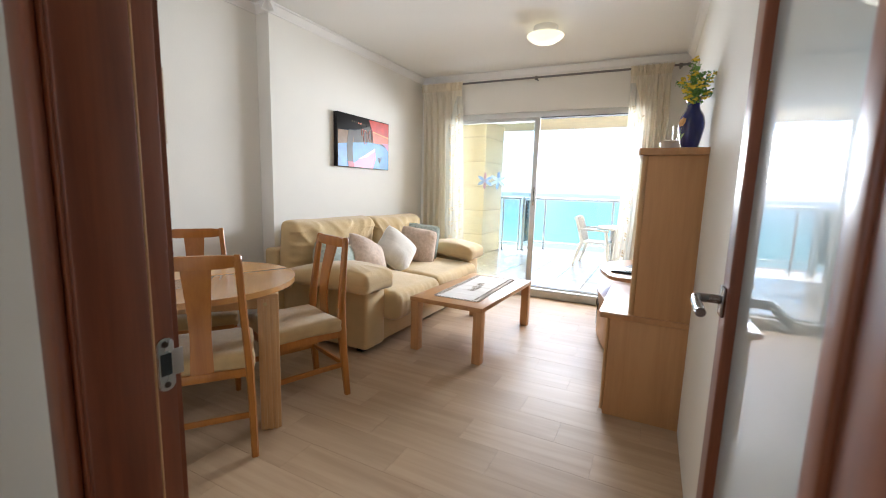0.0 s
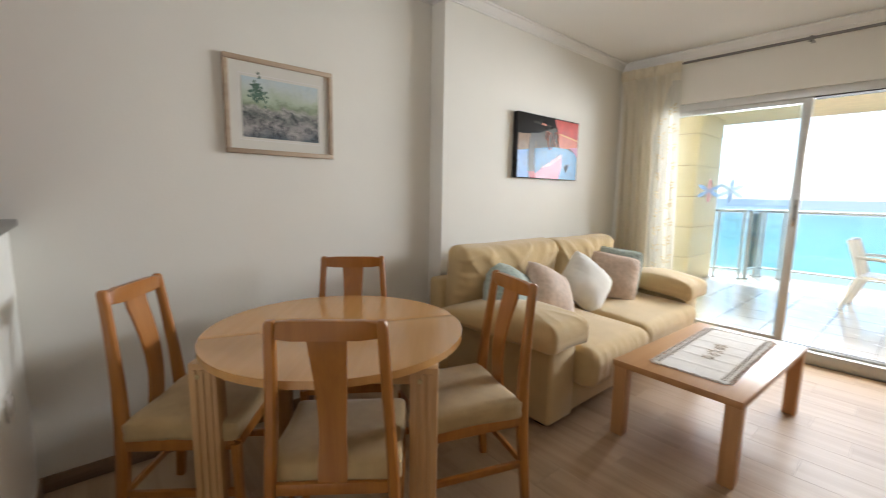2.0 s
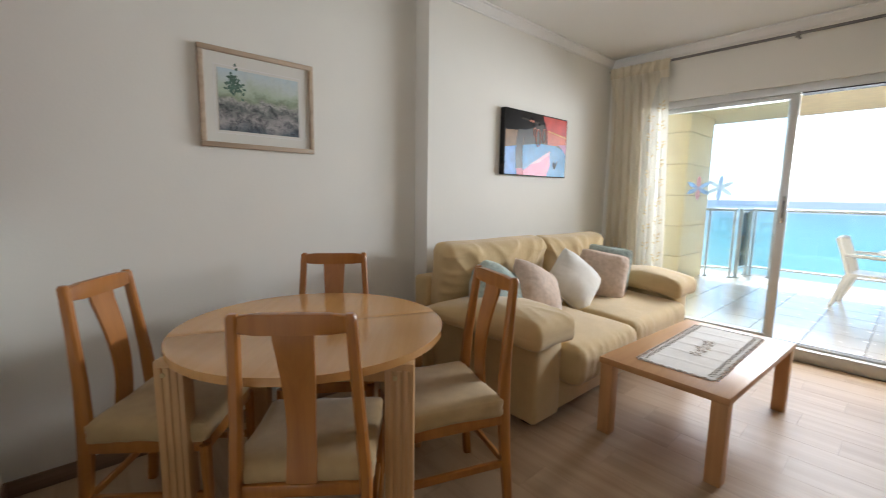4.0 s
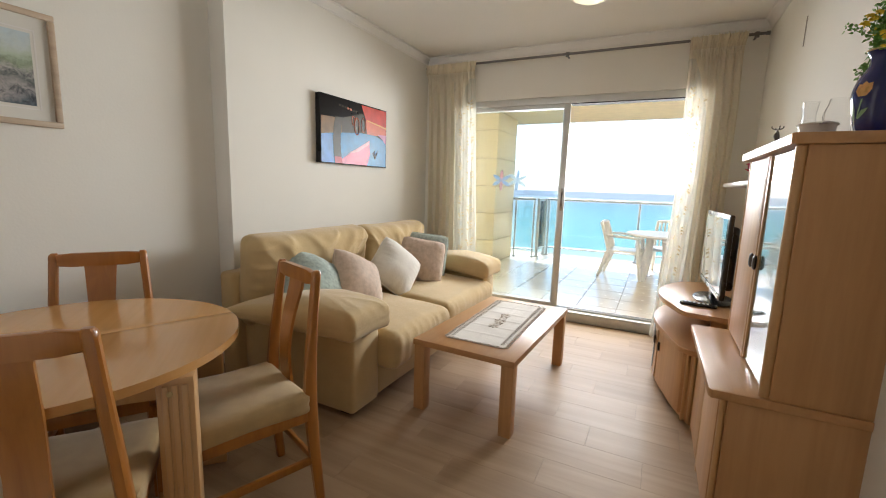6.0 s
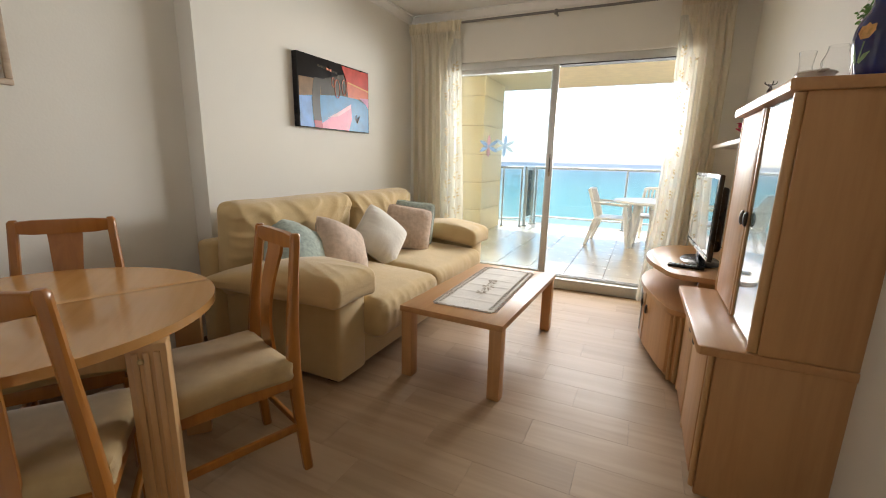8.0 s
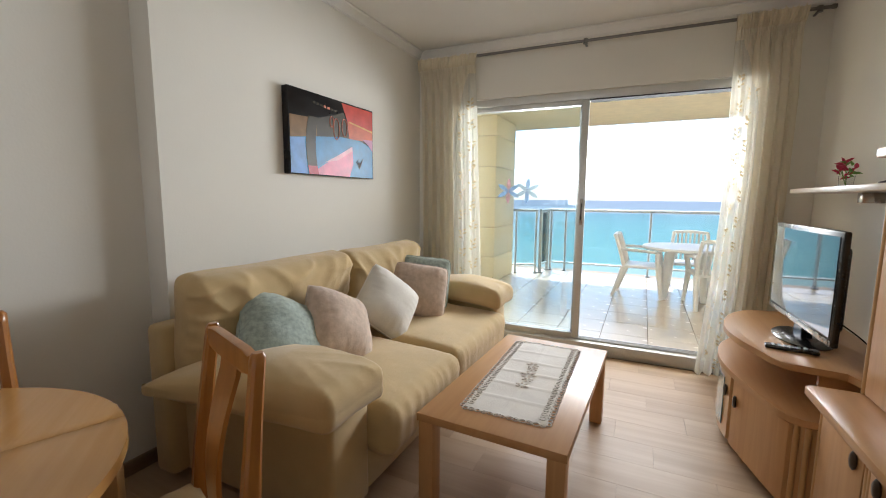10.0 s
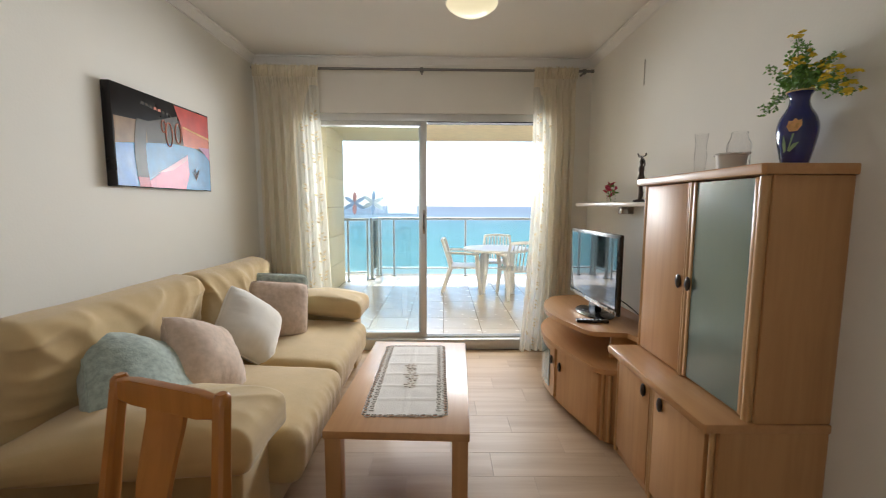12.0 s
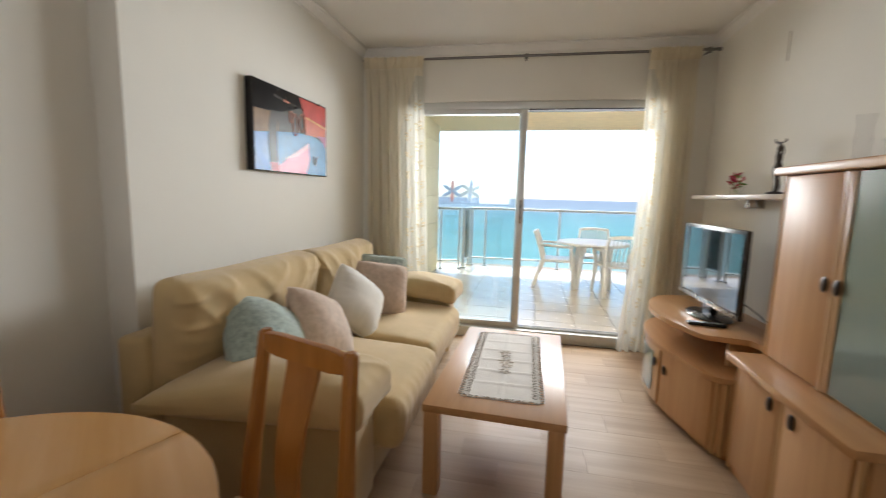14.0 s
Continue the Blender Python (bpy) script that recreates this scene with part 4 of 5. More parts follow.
# bowed television cabinet
tvc = thing("tv_cabinet", Matrix.Translation((0.5, 5.2, 0)), "bow-fronted beech television cabinet with raised top", "cabinet", "wall unit")
bow = smooth_line([(0.285, 4.60), (0.215, 4.66), (0.155, 4.86), (0.098, 5.10), (0.085, 5.32), (0.135, 5.56), (0.26, 5.76), (0.40, 5.84)], 6)
inner = [Vector((p.x + 0.03, p.y)) for p in bow]
back2 = [(0.67, 5.84), (BK - 0.005, 4.60)]
wp(tvc, "body", prism([(p.x, p.y) for p in inner] + back2, 0.03, 0.415), BEECH)
wp(tvc, "plinth", prism([(p.x + 0.03, p.y) for p in inner] + back2, 0.0, 0.03), BEECH_Y)
wp(tvc, "lower_top", prism([(p.x - 0.012, p.y) for p in bow] + back2, 0.416, 0.446, 0.005), BEECH_Y)
upper = smooth_line([(0.43, 4.735), (0.235, 4.765), (0.165, 4.90), (0.105, 5.08), (0.085, 5.30), (0.14, 5.55), (0.26, 5.74), (0.42, 5.80)], 6)
wp(tvc, "upper_top", prism([(p.x, p.y) for p in upper[5:]] + [(0.665, 5.80), (BK - 0.005, 4.635), (0.45, 4.635), (0.43, 4.735)], 0.592, 0.622, 0.005), BEECH_Y)
wp(tvc, "riser", box(0.36, BK - 0.01, 4.80, 4.82, 0.447, 0.591), BEECH)
wp(tvc, "riser", box(0.36, 0.66, 5.50, 5.52, 0.447, 0.591), BEECH)
wp(tvc, "back_panel", box(0.55, 0.56, 4.82, 5.50, 0.447, 0.591), BEECH)


def bowed_door(i0, i1, name, mat, label):
    pts = [Vector((p.x + 0.006, p.y)) for p in bow[i0:i1]]
    outer = [(p.x, p.y) for p in pts]
    rear = [(p.x + 0.018, p.y) for p in pts[::-1]]
    return wp(tvc, name, prism(outer + rear, 0.055, 0.408, 0.002), mat, label)


d1 = bowed_door(5, 18, "door", BEECH, "bowed beech door")
oval_handle(tvc, d1, bow[16].x + 0.004, bow[16].y, 0.30)
d2 = bowed_door(18, 32, "glass_door", PALE, "pale framed glass door")
pts = [Vector((p.x - 0.0005, p.y)) for p in bow[20:29]]
wp(tvc, "pane", prism([(p.x, p.y) for p in pts] + [(p.x + 0.004, p.y) for p in pts[::-1]], 0.10, 0.365), FROST, "frosted glass pane", parent=d2)
oval_handle(tvc, d2, bow[19].x + 0.002, bow[19].y, 0.31)
pilaster(tvc, 0.288, 4.61, 0.02, 0.415, 0.011)
pilaster(tvc, 0.258, 4.635, 0.02, 0.415, 0.011)

tv = thing("television", Matrix.Translation((0.40, 5.20, 0.623)) @ Matrix.Rotation(radians(2.5), 4, "Z"), "black flat-screen television on an oval stand", "television")
base = lathe([(0.0, 0), (0.13, 0.0), (0.135, 0.006), (0.125, 0.014), (0.0, 0.020)], 40)
part("stand", turned(base, Matrix.Diagonal((0.85, 1.45, 1, 1))), BLACK, tv, "glossy black oval stand")
part("neck", prism([(-0.02, -0.05), (0.025, -0.05), (0.025, 0.05), (-0.02, 0.05)], 0.014, 0.12, 0.003), BLACK, tv)
part("bezel", box(-0.035, -0.008, -0.405, 0.405, 0.078, 0.572, 0.008), BLACK, tv)
part("rear", box(-0.012, 0.045, -0.30, 0.30, 0.12, 0.50, 0.02, 3), BLACK, tv)
part("screen", box(-0.0375, -0.034, -0.380, 0.380, 0.118, 0.548), SCREEN, tv, "dark glossy screen", smooth=0)
part("speaker_strip", box(-0.039, -0.034, -0.395, 0.395, 0.082, 0.106, 0.003), CHROME, tv, "silvery speaker strip")
rc = thing("remote_control", Matrix.Translation((0.300, 4.962, 0.6225)) @ Matrix.Rotation(radians(-7), 4, "Z"), "black television remote control on the cabinet", "remote control")
part("case", box(-0.10, 0.10, -0.024, 0.024, 0, 0.018, 0.006, 3), BLACK, rc)
for i in range(6):
    for j in range(3):
        part("button", box(-0.075 + i * 0.024, -0.063 + i * 0.024, -0.016 + j * 0.012, -0.008 + j * 0.012, 0.0178, 0.0205, 0.001), RAIL, rc)
cable = thing("cable", Matrix.Translation((0, 0, 0)), "thin black television cable", "cable")
part("cord", tube(smooth_line([(0.43, 4.98, 0.80), (0.50, 4.85, 0.74), (0.56, 4.72, 0.66), (0.60, 4.66, 0.63)], 8), 0.003, 6), BLACK, cable)

shelf = thing("wall_shelf", Matrix.Translation((0.55, 5.24, 1.36)), "pale cream wall shelf on a small bracket", "shelf")
wp(shelf, "board", prism([(0.46, 4.617), (0.452, 4.63), (0.445, 5.83), (0.47, 5.86), (0.685, 5.86), (0.70, 4.617)], 1.362, 1.39, 0.004), plain("shelf_laminate", (0.66, 0.58, 0.50), 0.35, vary=0.04))
wp(shelf, "bracket", box(0.60, 0.69, 5.30, 5.36, 1.31, 1.362, 0.004), CHROME)


def figurine():
    b = lathe([(0.038, 0), (0.042, 0.004), (0.040, 0.012), (0.016, 0.018), (0.012, 0.022), (0.010, 0.06), (0.013, 0.10), (0.019, 0.115), (0.021, 0.15), (0.014, 0.175), (0.017, 0.20), (0.018, 0.212), (0.007, 0.222), (0.007, 0.228), (0.013, 0.240), (0.014, 0.252), (0.009, 0.264), (0.004, 0.268), (0.004, 0.284), (0.002, 0.286)], 18)
    for s in (-1, 1):
        tube(smooth_line([(0, s * 0.017, 0.208), (0.004, s * 0.031, 0.226), (0.004, s * 0.022, 0.254), (0, s * 0.004, 0.274)], 5), 0.0045, 8, bm=b)
        tube(smooth_line([(0, 0, 0.280), (0, s * 0.026, 0.279), (0, s * 0.046, 0.286), (0, s * 0.048, 0.297)], 5), 0.0028, 6, bm=b)
        tube(smooth_line([(0, 0, 0.282), (s * 0.016, 0, 0.284), (s * 0.026, 0, 0.292), (s * 0.026, 0, 0.300)], 5), 0.0028, 6, bm=b)
        tube(smooth_line([(0, s * 0.006, 0.022), (0.006, s * 0.009, 0.05), (0, s * 0.009, 0.09), (0, s * 0.006, 0.12)], 5), 0.0085, 8, bm=b)
    tagged(part("figurine", b, FIGURE, smooth=60, m=Matrix.Translation((0.57, 4.97, 1.391))), "slender dark bronze figurine with raised arms and branched top", "figurine")


figurine()


def leaf_blade(length, width, m, bm):
    pts = [(0, 0, 0), (length * 0.35, width / 2, 0.006), (length * 0.7, width * 0.38, 0.004), (length, 0, -0.004), (length * 0.7, -width * 0.38, 0.004), (length * 0.35, -width / 2, 0.006)]
    vs = [bm.verts.new(m @ Vector(p)) for p in pts]
    mid = bm.verts.new(m @ Vector((length * 0.5, 0, -0.004)))
    for k in range(6):
        bm.faces.new((vs[k], vs[(k + 1) % 6], mid))


pot = thing("flower_pot", Matrix.Translation((0.57, 5.42, 1.391)), "small pot with dark pink flowers on the shelf", "plant")
part("pot", lathe([(0.022, 0), (0.026, 0.002), (0.032, 0.05), (0.034, 0.055), (0.028, 0.052), (0.02, 0.04)], 20), CLEAR, pot, "small clear glass pot")
bm, bm2 = bmesh.new(), bmesh.new()
rng = random.Random(11)
for k in range(26):
    m = Matrix.Translation((rng.uniform(-0.03, 0.03), rng.uniform(-0.045, 0.045), rng.uniform(0.05, 0.12))) @ Euler((rng.uniform(-1, 1), rng.uniform(-1.2, 0.3), rng.uniform(0, 6.3))).to_matrix().to_4x4()
    leaf_blade(0.045, 0.022, m, bm if k % 3 else bm2)
part("petals", bm, RED, pot)
part("foliage", bm2, LEAF, pot)
for k in range(5):
    part("stem", tube([(0, 0, 0.005), (rng.uniform(-0.025, 0.025), rng.uniform(-0.04, 0.04), 0.09)], 0.0015, 5), LEAF, pot)

vase = thing("vase", Matrix.Translation((0.615, 3.885, 1.511)) @ Matrix.Diagonal((0.74, 0.74, 0.92, 1)), "cobalt blue ceramic vase painted with a peach tulip", "vase")
prof = [(0.048, 0), (0.052, 0.003), (0.066, 0.05), (0.080, 0.11), (0.083, 0.15), (0.072, 0.19), (0.048, 0.225), (0.040, 0.25), (0.043, 0.27), (0.056, 0.287), (0.052, 0.287), (0.038, 0.268), (0.034, 0.24)]
part("body", lathe([(p.x, p.y) for p in smooth_line([(a, b, 0) for a, b in prof], 3)], 40), BLUE, vase)
part("rim", lathe([(0.050, 0.284), (0.0575, 0.285), (0.0575, 0.290), (0.050, 0.291)], 40), GOLD, vase, "gilt rim")
part("foot", lathe([(0.049, 0.0), (0.0535, 0.001), (0.055, 0.007), (0.050, 0.008)], 40), GOLD, vase, "gilt foot ring")


def on_vase(pts, mat, name):
    """A flat motif wrapped on the belly; pts are degrees round and height."""
    bm = bmesh.new()
    def rad(z):
        for (r0, z0), (r1, z1) in zip(prof[:9], prof[1:9]):
            if z0 <= z <= z1:
                return r0 + (r1 - r0) * (z - z0) / (z1 - z0)
        return 0.08
    vs = []
    cx, cz = sum(p[0] for p in pts) / len(pts), sum(p[1] for p in pts) / len(pts)
    def place(a, z):
        r = rad(z) + 0.0042
        return Vector((r * math.cos(radians(a)), r * math.sin(radians(a)), z))
    vs = [bm.verts.new(place(a, z)) for a, z in pts]
    mid = bm.verts.new(place(cx, cz))
    for k in range(len(vs)):
        bm.faces.new((vs[k], vs[(k + 1) % len(vs)], mid))
    part(name, bm, mat, vase)


TA = 222
on_vase([(TA - 12, 0.13), (TA - 20, 0.15), (TA - 17, 0.172), (TA - 7, 0.170), (TA + 1, 0.180), (TA + 8, 0.171), (TA + 18, 0.173), (TA + 19, 0.15), (TA + 8, 0.130)], PEACH, "painted_tulip")
on_vase([(TA - 3, 0.122), (TA + 1, 0.122), (TA - 10, 0.07), (TA - 16, 0.065)], LEAFPAINT, "painted_stem")
on_vase([(TA - 28, 0.12), (TA - 22, 0.09), (TA - 22, 0.06), (TA - 30, 0.05), (TA - 34, 0.08)], LEAFPAINT, "painted_leaf")
on_vase([(TA - 18, 0.06), (TA, 0.085), (TA + 16, 0.09), (TA + 4, 0.07), (TA - 10, 0.055)], LEAFPAINT, "painted_leaf")


def bouquet():
    ob = thing("bouquet", Matrix.Translation((0.615, 3.885, 1.511)) @ Matrix.Diagonal((0.85, 0.86, 0.93, 1)), "artificial bouquet of green sprigs and yellow flowers in a vase", "flowers")
    rng = random.Random(7)
    for k in range(30):
        a = k * 2.4 + rng.uniform(-0.3, 0.3)
        out = rng.uniform(0.03, 0.19)
        if k % 3 == 0:
            a, out = (1.5 if k % 2 else -1.6) + rng.uniform(-0.3, 0.3), rng.uniform(0.15, 0.235)
        h = rng.uniform(0.40, 0.53) - out * (0.75 if k % 5 else 1.05)
        ex, ey = out * math.cos(a) * 0.62, out * math.sin(a)
        ex = min(ex, 0.07)
        line = smooth_line([(0, 0, 0.22), (ex * 0.25, ey * 0.25, 0.32), (ex * 0.7, ey * 0.7, 0.30 + (h - 0.30) * 0.7), (ex, ey, h)], 6)
        sprig = part("stem", tube(line, 0.0016, 5), LEAF, ob)
        fol, flo = bmesh.new(), bmesh.new()
        bloom = k % 2 == 0
        for i, p in enumerate(line[6:]):
            for _ in range(3 if i < 8 else 2):
                m = Matrix.Translation(p + Vector((rng.gauss(0, 0.009), rng.gauss(0, 0.010), rng.gauss(0, 0.009)))) @ Euler((rng.uniform(-1, 1), rng.uniform(-1.1, 0.6), rng.uniform(0, 6.3))).to_matrix().to_4x4()
                leaf_blade(rng.uniform(0.010, 0.020), 0.0042, m, fol)
        part("leaves", fol, LEAF, sprig, smooth=0)
        if bloom:
            for _ in range(rng.randint(3, 6)):
                c = line[-1] + Vector((rng.gauss(0, 0.016), rng.gauss(0, 0.020), rng.gauss(0, 0.014)))
                for q in range(5):
                    m = Matrix.Translation(c) @ Euler((0, rng.uniform(-0.9, 0.1), q * 1.257 + rng.random())).to_matrix().to_4x4()
                    leaf_blade(0.016, 0.008, m, flo)
            part("blossom", flo, YELLOW, sprig, smooth=0)
    return ob


bouquet()
gl = thing("glass_vase", Matrix.Translation((0.56, 4.36, 1.511)), "slim wavy clear glass vase on the cabinet", "vase")
part("body", lathe([(0.024, 0), (0.026, 0.002), (0.022, 0.04), (0.027, 0.09), (0.022, 0.14), (0.029, 0.195), (0.026, 0.195), (0.019, 0.14), (0.024, 0.09), (0.019, 0.04), (0.0, 0.006)], 24), CLEAR, gl)
gj = thing("glass_jar", Matrix.Translation((0.60, 4.16, 1.511)), "small clear glass jar behind a white dish", "jar")
part("body", lathe([(0.04, 0), (0.042, 0.003), (0.044, 0.12), (0.03, 0.15), (0.03, 0.17), (0.027, 0.17), (0.04, 0.12), (0.038, 0.006), (0.0, 0.005)], 24), CLEAR, gj)
dish = thing("serving_dish", Matrix.Translation((0.53, 4.10, 1.511)), "white ceramic dish with lid and flat handle", "dish")
part("bowl", lathe([(0.045, 0), (0.05, 0.004), (0.056, 0.06), (0.058, 0.064), (0.053, 0.062), (0.047, 0.01), (0.0, 0.008)], 32), CERAMIC, dish)
part("lid", lathe([(0.0, 0.064), (0.061, 0.064), (0.063, 0.068), (0.055, 0.073), (0.0, 0.080)], 32), CERAMIC, dish)
part("handle", box(-0.012, 0.012, -0.10, -0.055, 0.062, 0.069, 0.003), CERAMIC, dish)

# ---- pictures ----
art = thing("wall_picture", Matrix.Translation((LEFT, 4.89, 1.716)), "deep black-edged abstract print in pink and red with painted window reflections", "picture")
part("canvas", box(0.001, 0.048, -0.43, 0.43, -0.258, 0.258, 0.002), BLACKINK, art)


def picture_color(name, color):
    return plain(name, color, 0.34, vary=0.16, scale=14, spec=0.18)


def shape(pts, mat, level):
    """A printed or reflected colour area; pts run along and up the canvas, from its near lower corner, 0 to 1."""
    b = prism([((u - 0.5) * 0.86, (w - 0.5) * 0.516) for u, w in pts], 0, 0.0004)
    turned(b, Matrix.Translation((0.0482 + 0.0004 * level, 0, 0)) @ Matrix(((0, 0, 1, 0), (1, 0, 0, 0), (0, 1, 0, 0), (0, 0, 0, 1))))
    part("picture_area", b, mat, art, smooth=0)


# Blue and olive areas paint in the mirrored sea, sky and balcony ceiling.
BLUE_REFLECTION, SAND_BAND, OLIVE_PRINT_REFLECTION = picture_color("reflected_blue", (0.06, 0.25, 0.50)), picture_color("sand_band", (0.22, 0.125, 0.05)), picture_color("print_and_reflected_olive", (0.06, 0.05, 0.033))
shape([(0.01, 0.01), (0.99, 0.01), (0.99, 0.45), (0.80, 0.53), (0.55, 0.53), (0.28, 0.48), (0.01, 0.42)], BLUE_REFLECTION, 1)
shape([(0.01, 0.01), (0.17, 0.01), (0.15, 0.44), (0.01, 0.42)], picture_color("reflected_pale_blue", (0.17, 0.34, 0.68)), 2)
shape([(0.01, 0.42), (0.28, 0.48), (0.30, 0.70), (0.01, 0.68)], SAND_BAND, 2)
shape([(0.28, 0.48), (0.55, 0.53), (0.66, 0.53), (0.60, 0.86), (0.28, 0.70)], OLIVE_PRINT_REFLECTION, 3)
shape([(0.57, 0.98), (0.99, 0.98), (0.99, 0.70), (0.64, 0.76)], picture_color("print_red", (0.55, 0.07, 0.05)), 4)
shape([(0.64, 0.76), (0.99, 0.70), (0.99, 0.56), (0.80, 0.53), (0.66, 0.53)], picture_color("print_coral", (0.60, 0.14, 0.07)), 4)
shape([(0.66, 0.745), (0.99, 0.675), (0.99, 0.70), (0.66, 0.765)], picture_color("print_yellow", (0.72, 0.42, 0.14)), 5)
shape([(0.84, 0.555), (0.99, 0.57), (0.99, 0.40), (0.93, 0.48)], picture_color("print_lilac", (0.55, 0.27, 0.42)), 5)
shape([(0.20, 0.01), (0.66, 0.01), (0.71, 0.20), (0.70, 0.43), (0.50, 0.27)], picture_color("print_pink", (0.74, 0.22, 0.33)), 5)
shape([(0.36, 0.17), (0.50, 0.27), (0.70, 0.43), (0.70, 0.37), (0.52, 0.22)], picture_color("print_rose", (0.78, 0.42, 0.48)), 6)
for p in range(7):
    w0, w1 = p / 7 * 0.70 + 0.01, (p + 1) / 7 * 0.70 + 0.01
    u0, u1 = 0.16 + 0.06 * (w0 - 0.35) ** 2 * 4, 0.16 + 0.06 * (w1 - 0.35) ** 2 * 4
    shape([(u0, w0), (u0 + 0.10, w0), (u1 + 0.10, w1), (u1, w1)], picture_color("print_crimson", (0.45, 0.03, 0.06)) if p == 0 else OLIVE_PRINT_REFLECTION, 6)
SCRIBBLE = picture_color("print_orange_line", (0.66, 0.24, 0.15))
PALE_INK = picture_color("print_pale", (0.50, 0.46, 0.44))
for u, w, ru, rw in ((0.445, 0.70, 0.018, 0.035), (0.50, 0.62, 0.030, 0.070), (0.60, 0.66, 0.028, 0.060)):
    loop = [(0.0512, (u - 0.5) * 0.86 + ru * math.cos(a * 0.35), (w - 0.5) * 0.516 + rw * math.sin(a * 0.35)) for a in range(19)]
    part("drawn_line", tube(loop, 0.003, 5), SCRIBBLE, art)
for k in range(6):
    c = Vector((0.0506, 0.255, -0.19))
    part("drawn_line", tube([c, c + Vector((0, (k - 2.5) * 0.016, 0.05 + 0.012 * (k % 3)))], 0.0016, 5), PALE_INK, art)
for k in range(7):
    b = box(0.0484, 0.0492, -0.22 + k * 0.034, -0.198 + k * 0.034, 0.192 - k * 0.003, 0.207 - k * 0.003)
    part("lettering_bar", b, SCRIBBLE if k in (3, 4) else OLIVE_PRINT_REFLECTION, art, smooth=0)


def landscape_material():
    m, t, p = material("watercolour", (0.4, 0.45, 0.4), 0.7)
    v = coords(t)
    sep = t.nodes.new("ShaderNodeSeparateXYZ")
    t.links.new(v, sep.inputs[0])
    n1 = node(t, "ShaderNodeTexNoise", Scale=9.0, Detail=8.0, Roughness=0.72)
    n2 = node(t, "ShaderNodeTexNoise", Scale=26.0, Detail=8.0, Roughness=0.75, Distortion=0.8)
    t.links.new(v, n1.inputs["Vector"]), t.links.new(v, n2.inputs["Vector"])
    ma = t.nodes.new("ShaderNodeMath")
    ma.operation, ma.inputs[1].default_value = "MULTIPLY_ADD", 0.20
    t.links.new(n1.outputs[0], ma.inputs[0]), t.links.new(sep.outputs["Z"], ma.inputs[2])
    mr = node(t, "ShaderNodeMapRange")
    mr.inputs[1].default_value, mr.inputs[2].default_value = -0.06, 0.25
    t.links.new(ma.outputs[0], mr.inputs[0])
    r = ramp(t, mr.outputs[0], [(0.0, (0.12, 0.15, 0.18)), (0.2, (0.46, 0.43, 0.42)), (0.36, (0.20, 0.22, 0.21)), (0.48, (0.52, 0.50, 0.47)), (0.58, (0.30, 0.36, 0.24)), (0.7, (0.46, 0.54, 0.42)), (0.85, (0.56, 0.62, 0.60)), (1.0, (0.52, 0.62, 0.66))])
    dark = ramp(t, n2.outputs[0], [(0.38, (0.16, 0.19, 0.22)), (0.52, (0.8, 0.8, 0.8)), (0.66, (1.0, 0.98, 0.95))])
    low = ramp(t, mr.outputs[0], [(0.45, (0.95, 0.95, 0.95)), (0.68, (0.12, 0.12, 0.12))])
    mix = t.nodes.new("ShaderNodeMixRGB")
    mix.blend_type = "MULTIPLY"
    t.links.new(low.outputs[0], mix.inputs[0])
    t.links.new(r.outputs[0], mix.inputs[1]), t.links.new(dark.outputs[0], mix.inputs[2])
    t.links.new(mix.outputs[0], p.inputs["Base Color"])
    return m


land = thing("landscape_picture", Matrix.Translation((RECESS, 2.683, 1.757)), "framed watercolour landscape with a pale mount", "picture")
FRAME_WOOD = wood("limed_frame", (0.36, 0.27, 0.19), (0.50, 0.39, 0.28), 0.5, 1, 0.0)
hw, hh = 0.292, 0.244
for y0, y1, z0, z1 in ((-hw, hw, hh - 0.026, hh), (-hw, hw, -hh, -hh + 0.026), (-hw, -hw + 0.026, -hh + 0.026, hh - 0.026), (hw - 0.026, hw, -hh + 0.026, hh - 0.026)):
    part("frame", box(0.001, 0.026, y0, y1, z0, z1, 0.005), FRAME_WOOD, land)
part("mount", box(0.002, 0.012, -hw + 0.02, hw - 0.02, -hh + 0.02, hh - 0.02), plain("mount_card", (0.70, 0.68, 0.62), 0.8, vary=0.02), land, "pale card mount", smooth=0)
for y0, y1, z0, z1 in ((-0.222, 0.222, 0.158, 0.164), (-0.222, 0.222, -0.174, -0.168), (-0.222, -0.216, -0.168, 0.158), (0.216, 0.222, -0.168, 0.158)):
    part("inner_line", box(0.012, 0.0132, y0, y1, z0, z1), CERAMIC, land, smooth=0)
pic = part("watercolour", box(0.0125, 0.0136, -0.205, 0.205, -0.157, 0.147), landscape_material(), land, "green and grey watercolour landscape", smooth=0)
tree = bmesh.new()
rng = random.Random(3)
for k in range(70):
    c = Vector((0.0140, -0.128 + rng.gauss(0, 0.018), 0.075 + rng.gauss(0, 0.026)))
    leaf_blade(0.02, 0.012, Matrix.Translation(c) @ Matrix.Rotation(radians(90), 4, "Y") @ Matrix.Rotation(rng.uniform(0, 6.3), 4, "Z") @ Matrix.Diagonal((1, 1, 0.03, 1)), tree)
part("painted_tree", tree, plain("paint_green", (0.10, 0.17, 0.13), 0.8, vary=0.3, scale=50), land, smooth=0)

# ---- curtains ----
rod = thing("curtain_rod", W @ Matrix.Translation((0, -0.10, 2.535)), "thin grey metal curtain rod with brackets", "curtain rod")
part("rod", tube([(-1.46, 0, 0), (1.46, 0, 0)], 0.011, 12), ROD, rod)
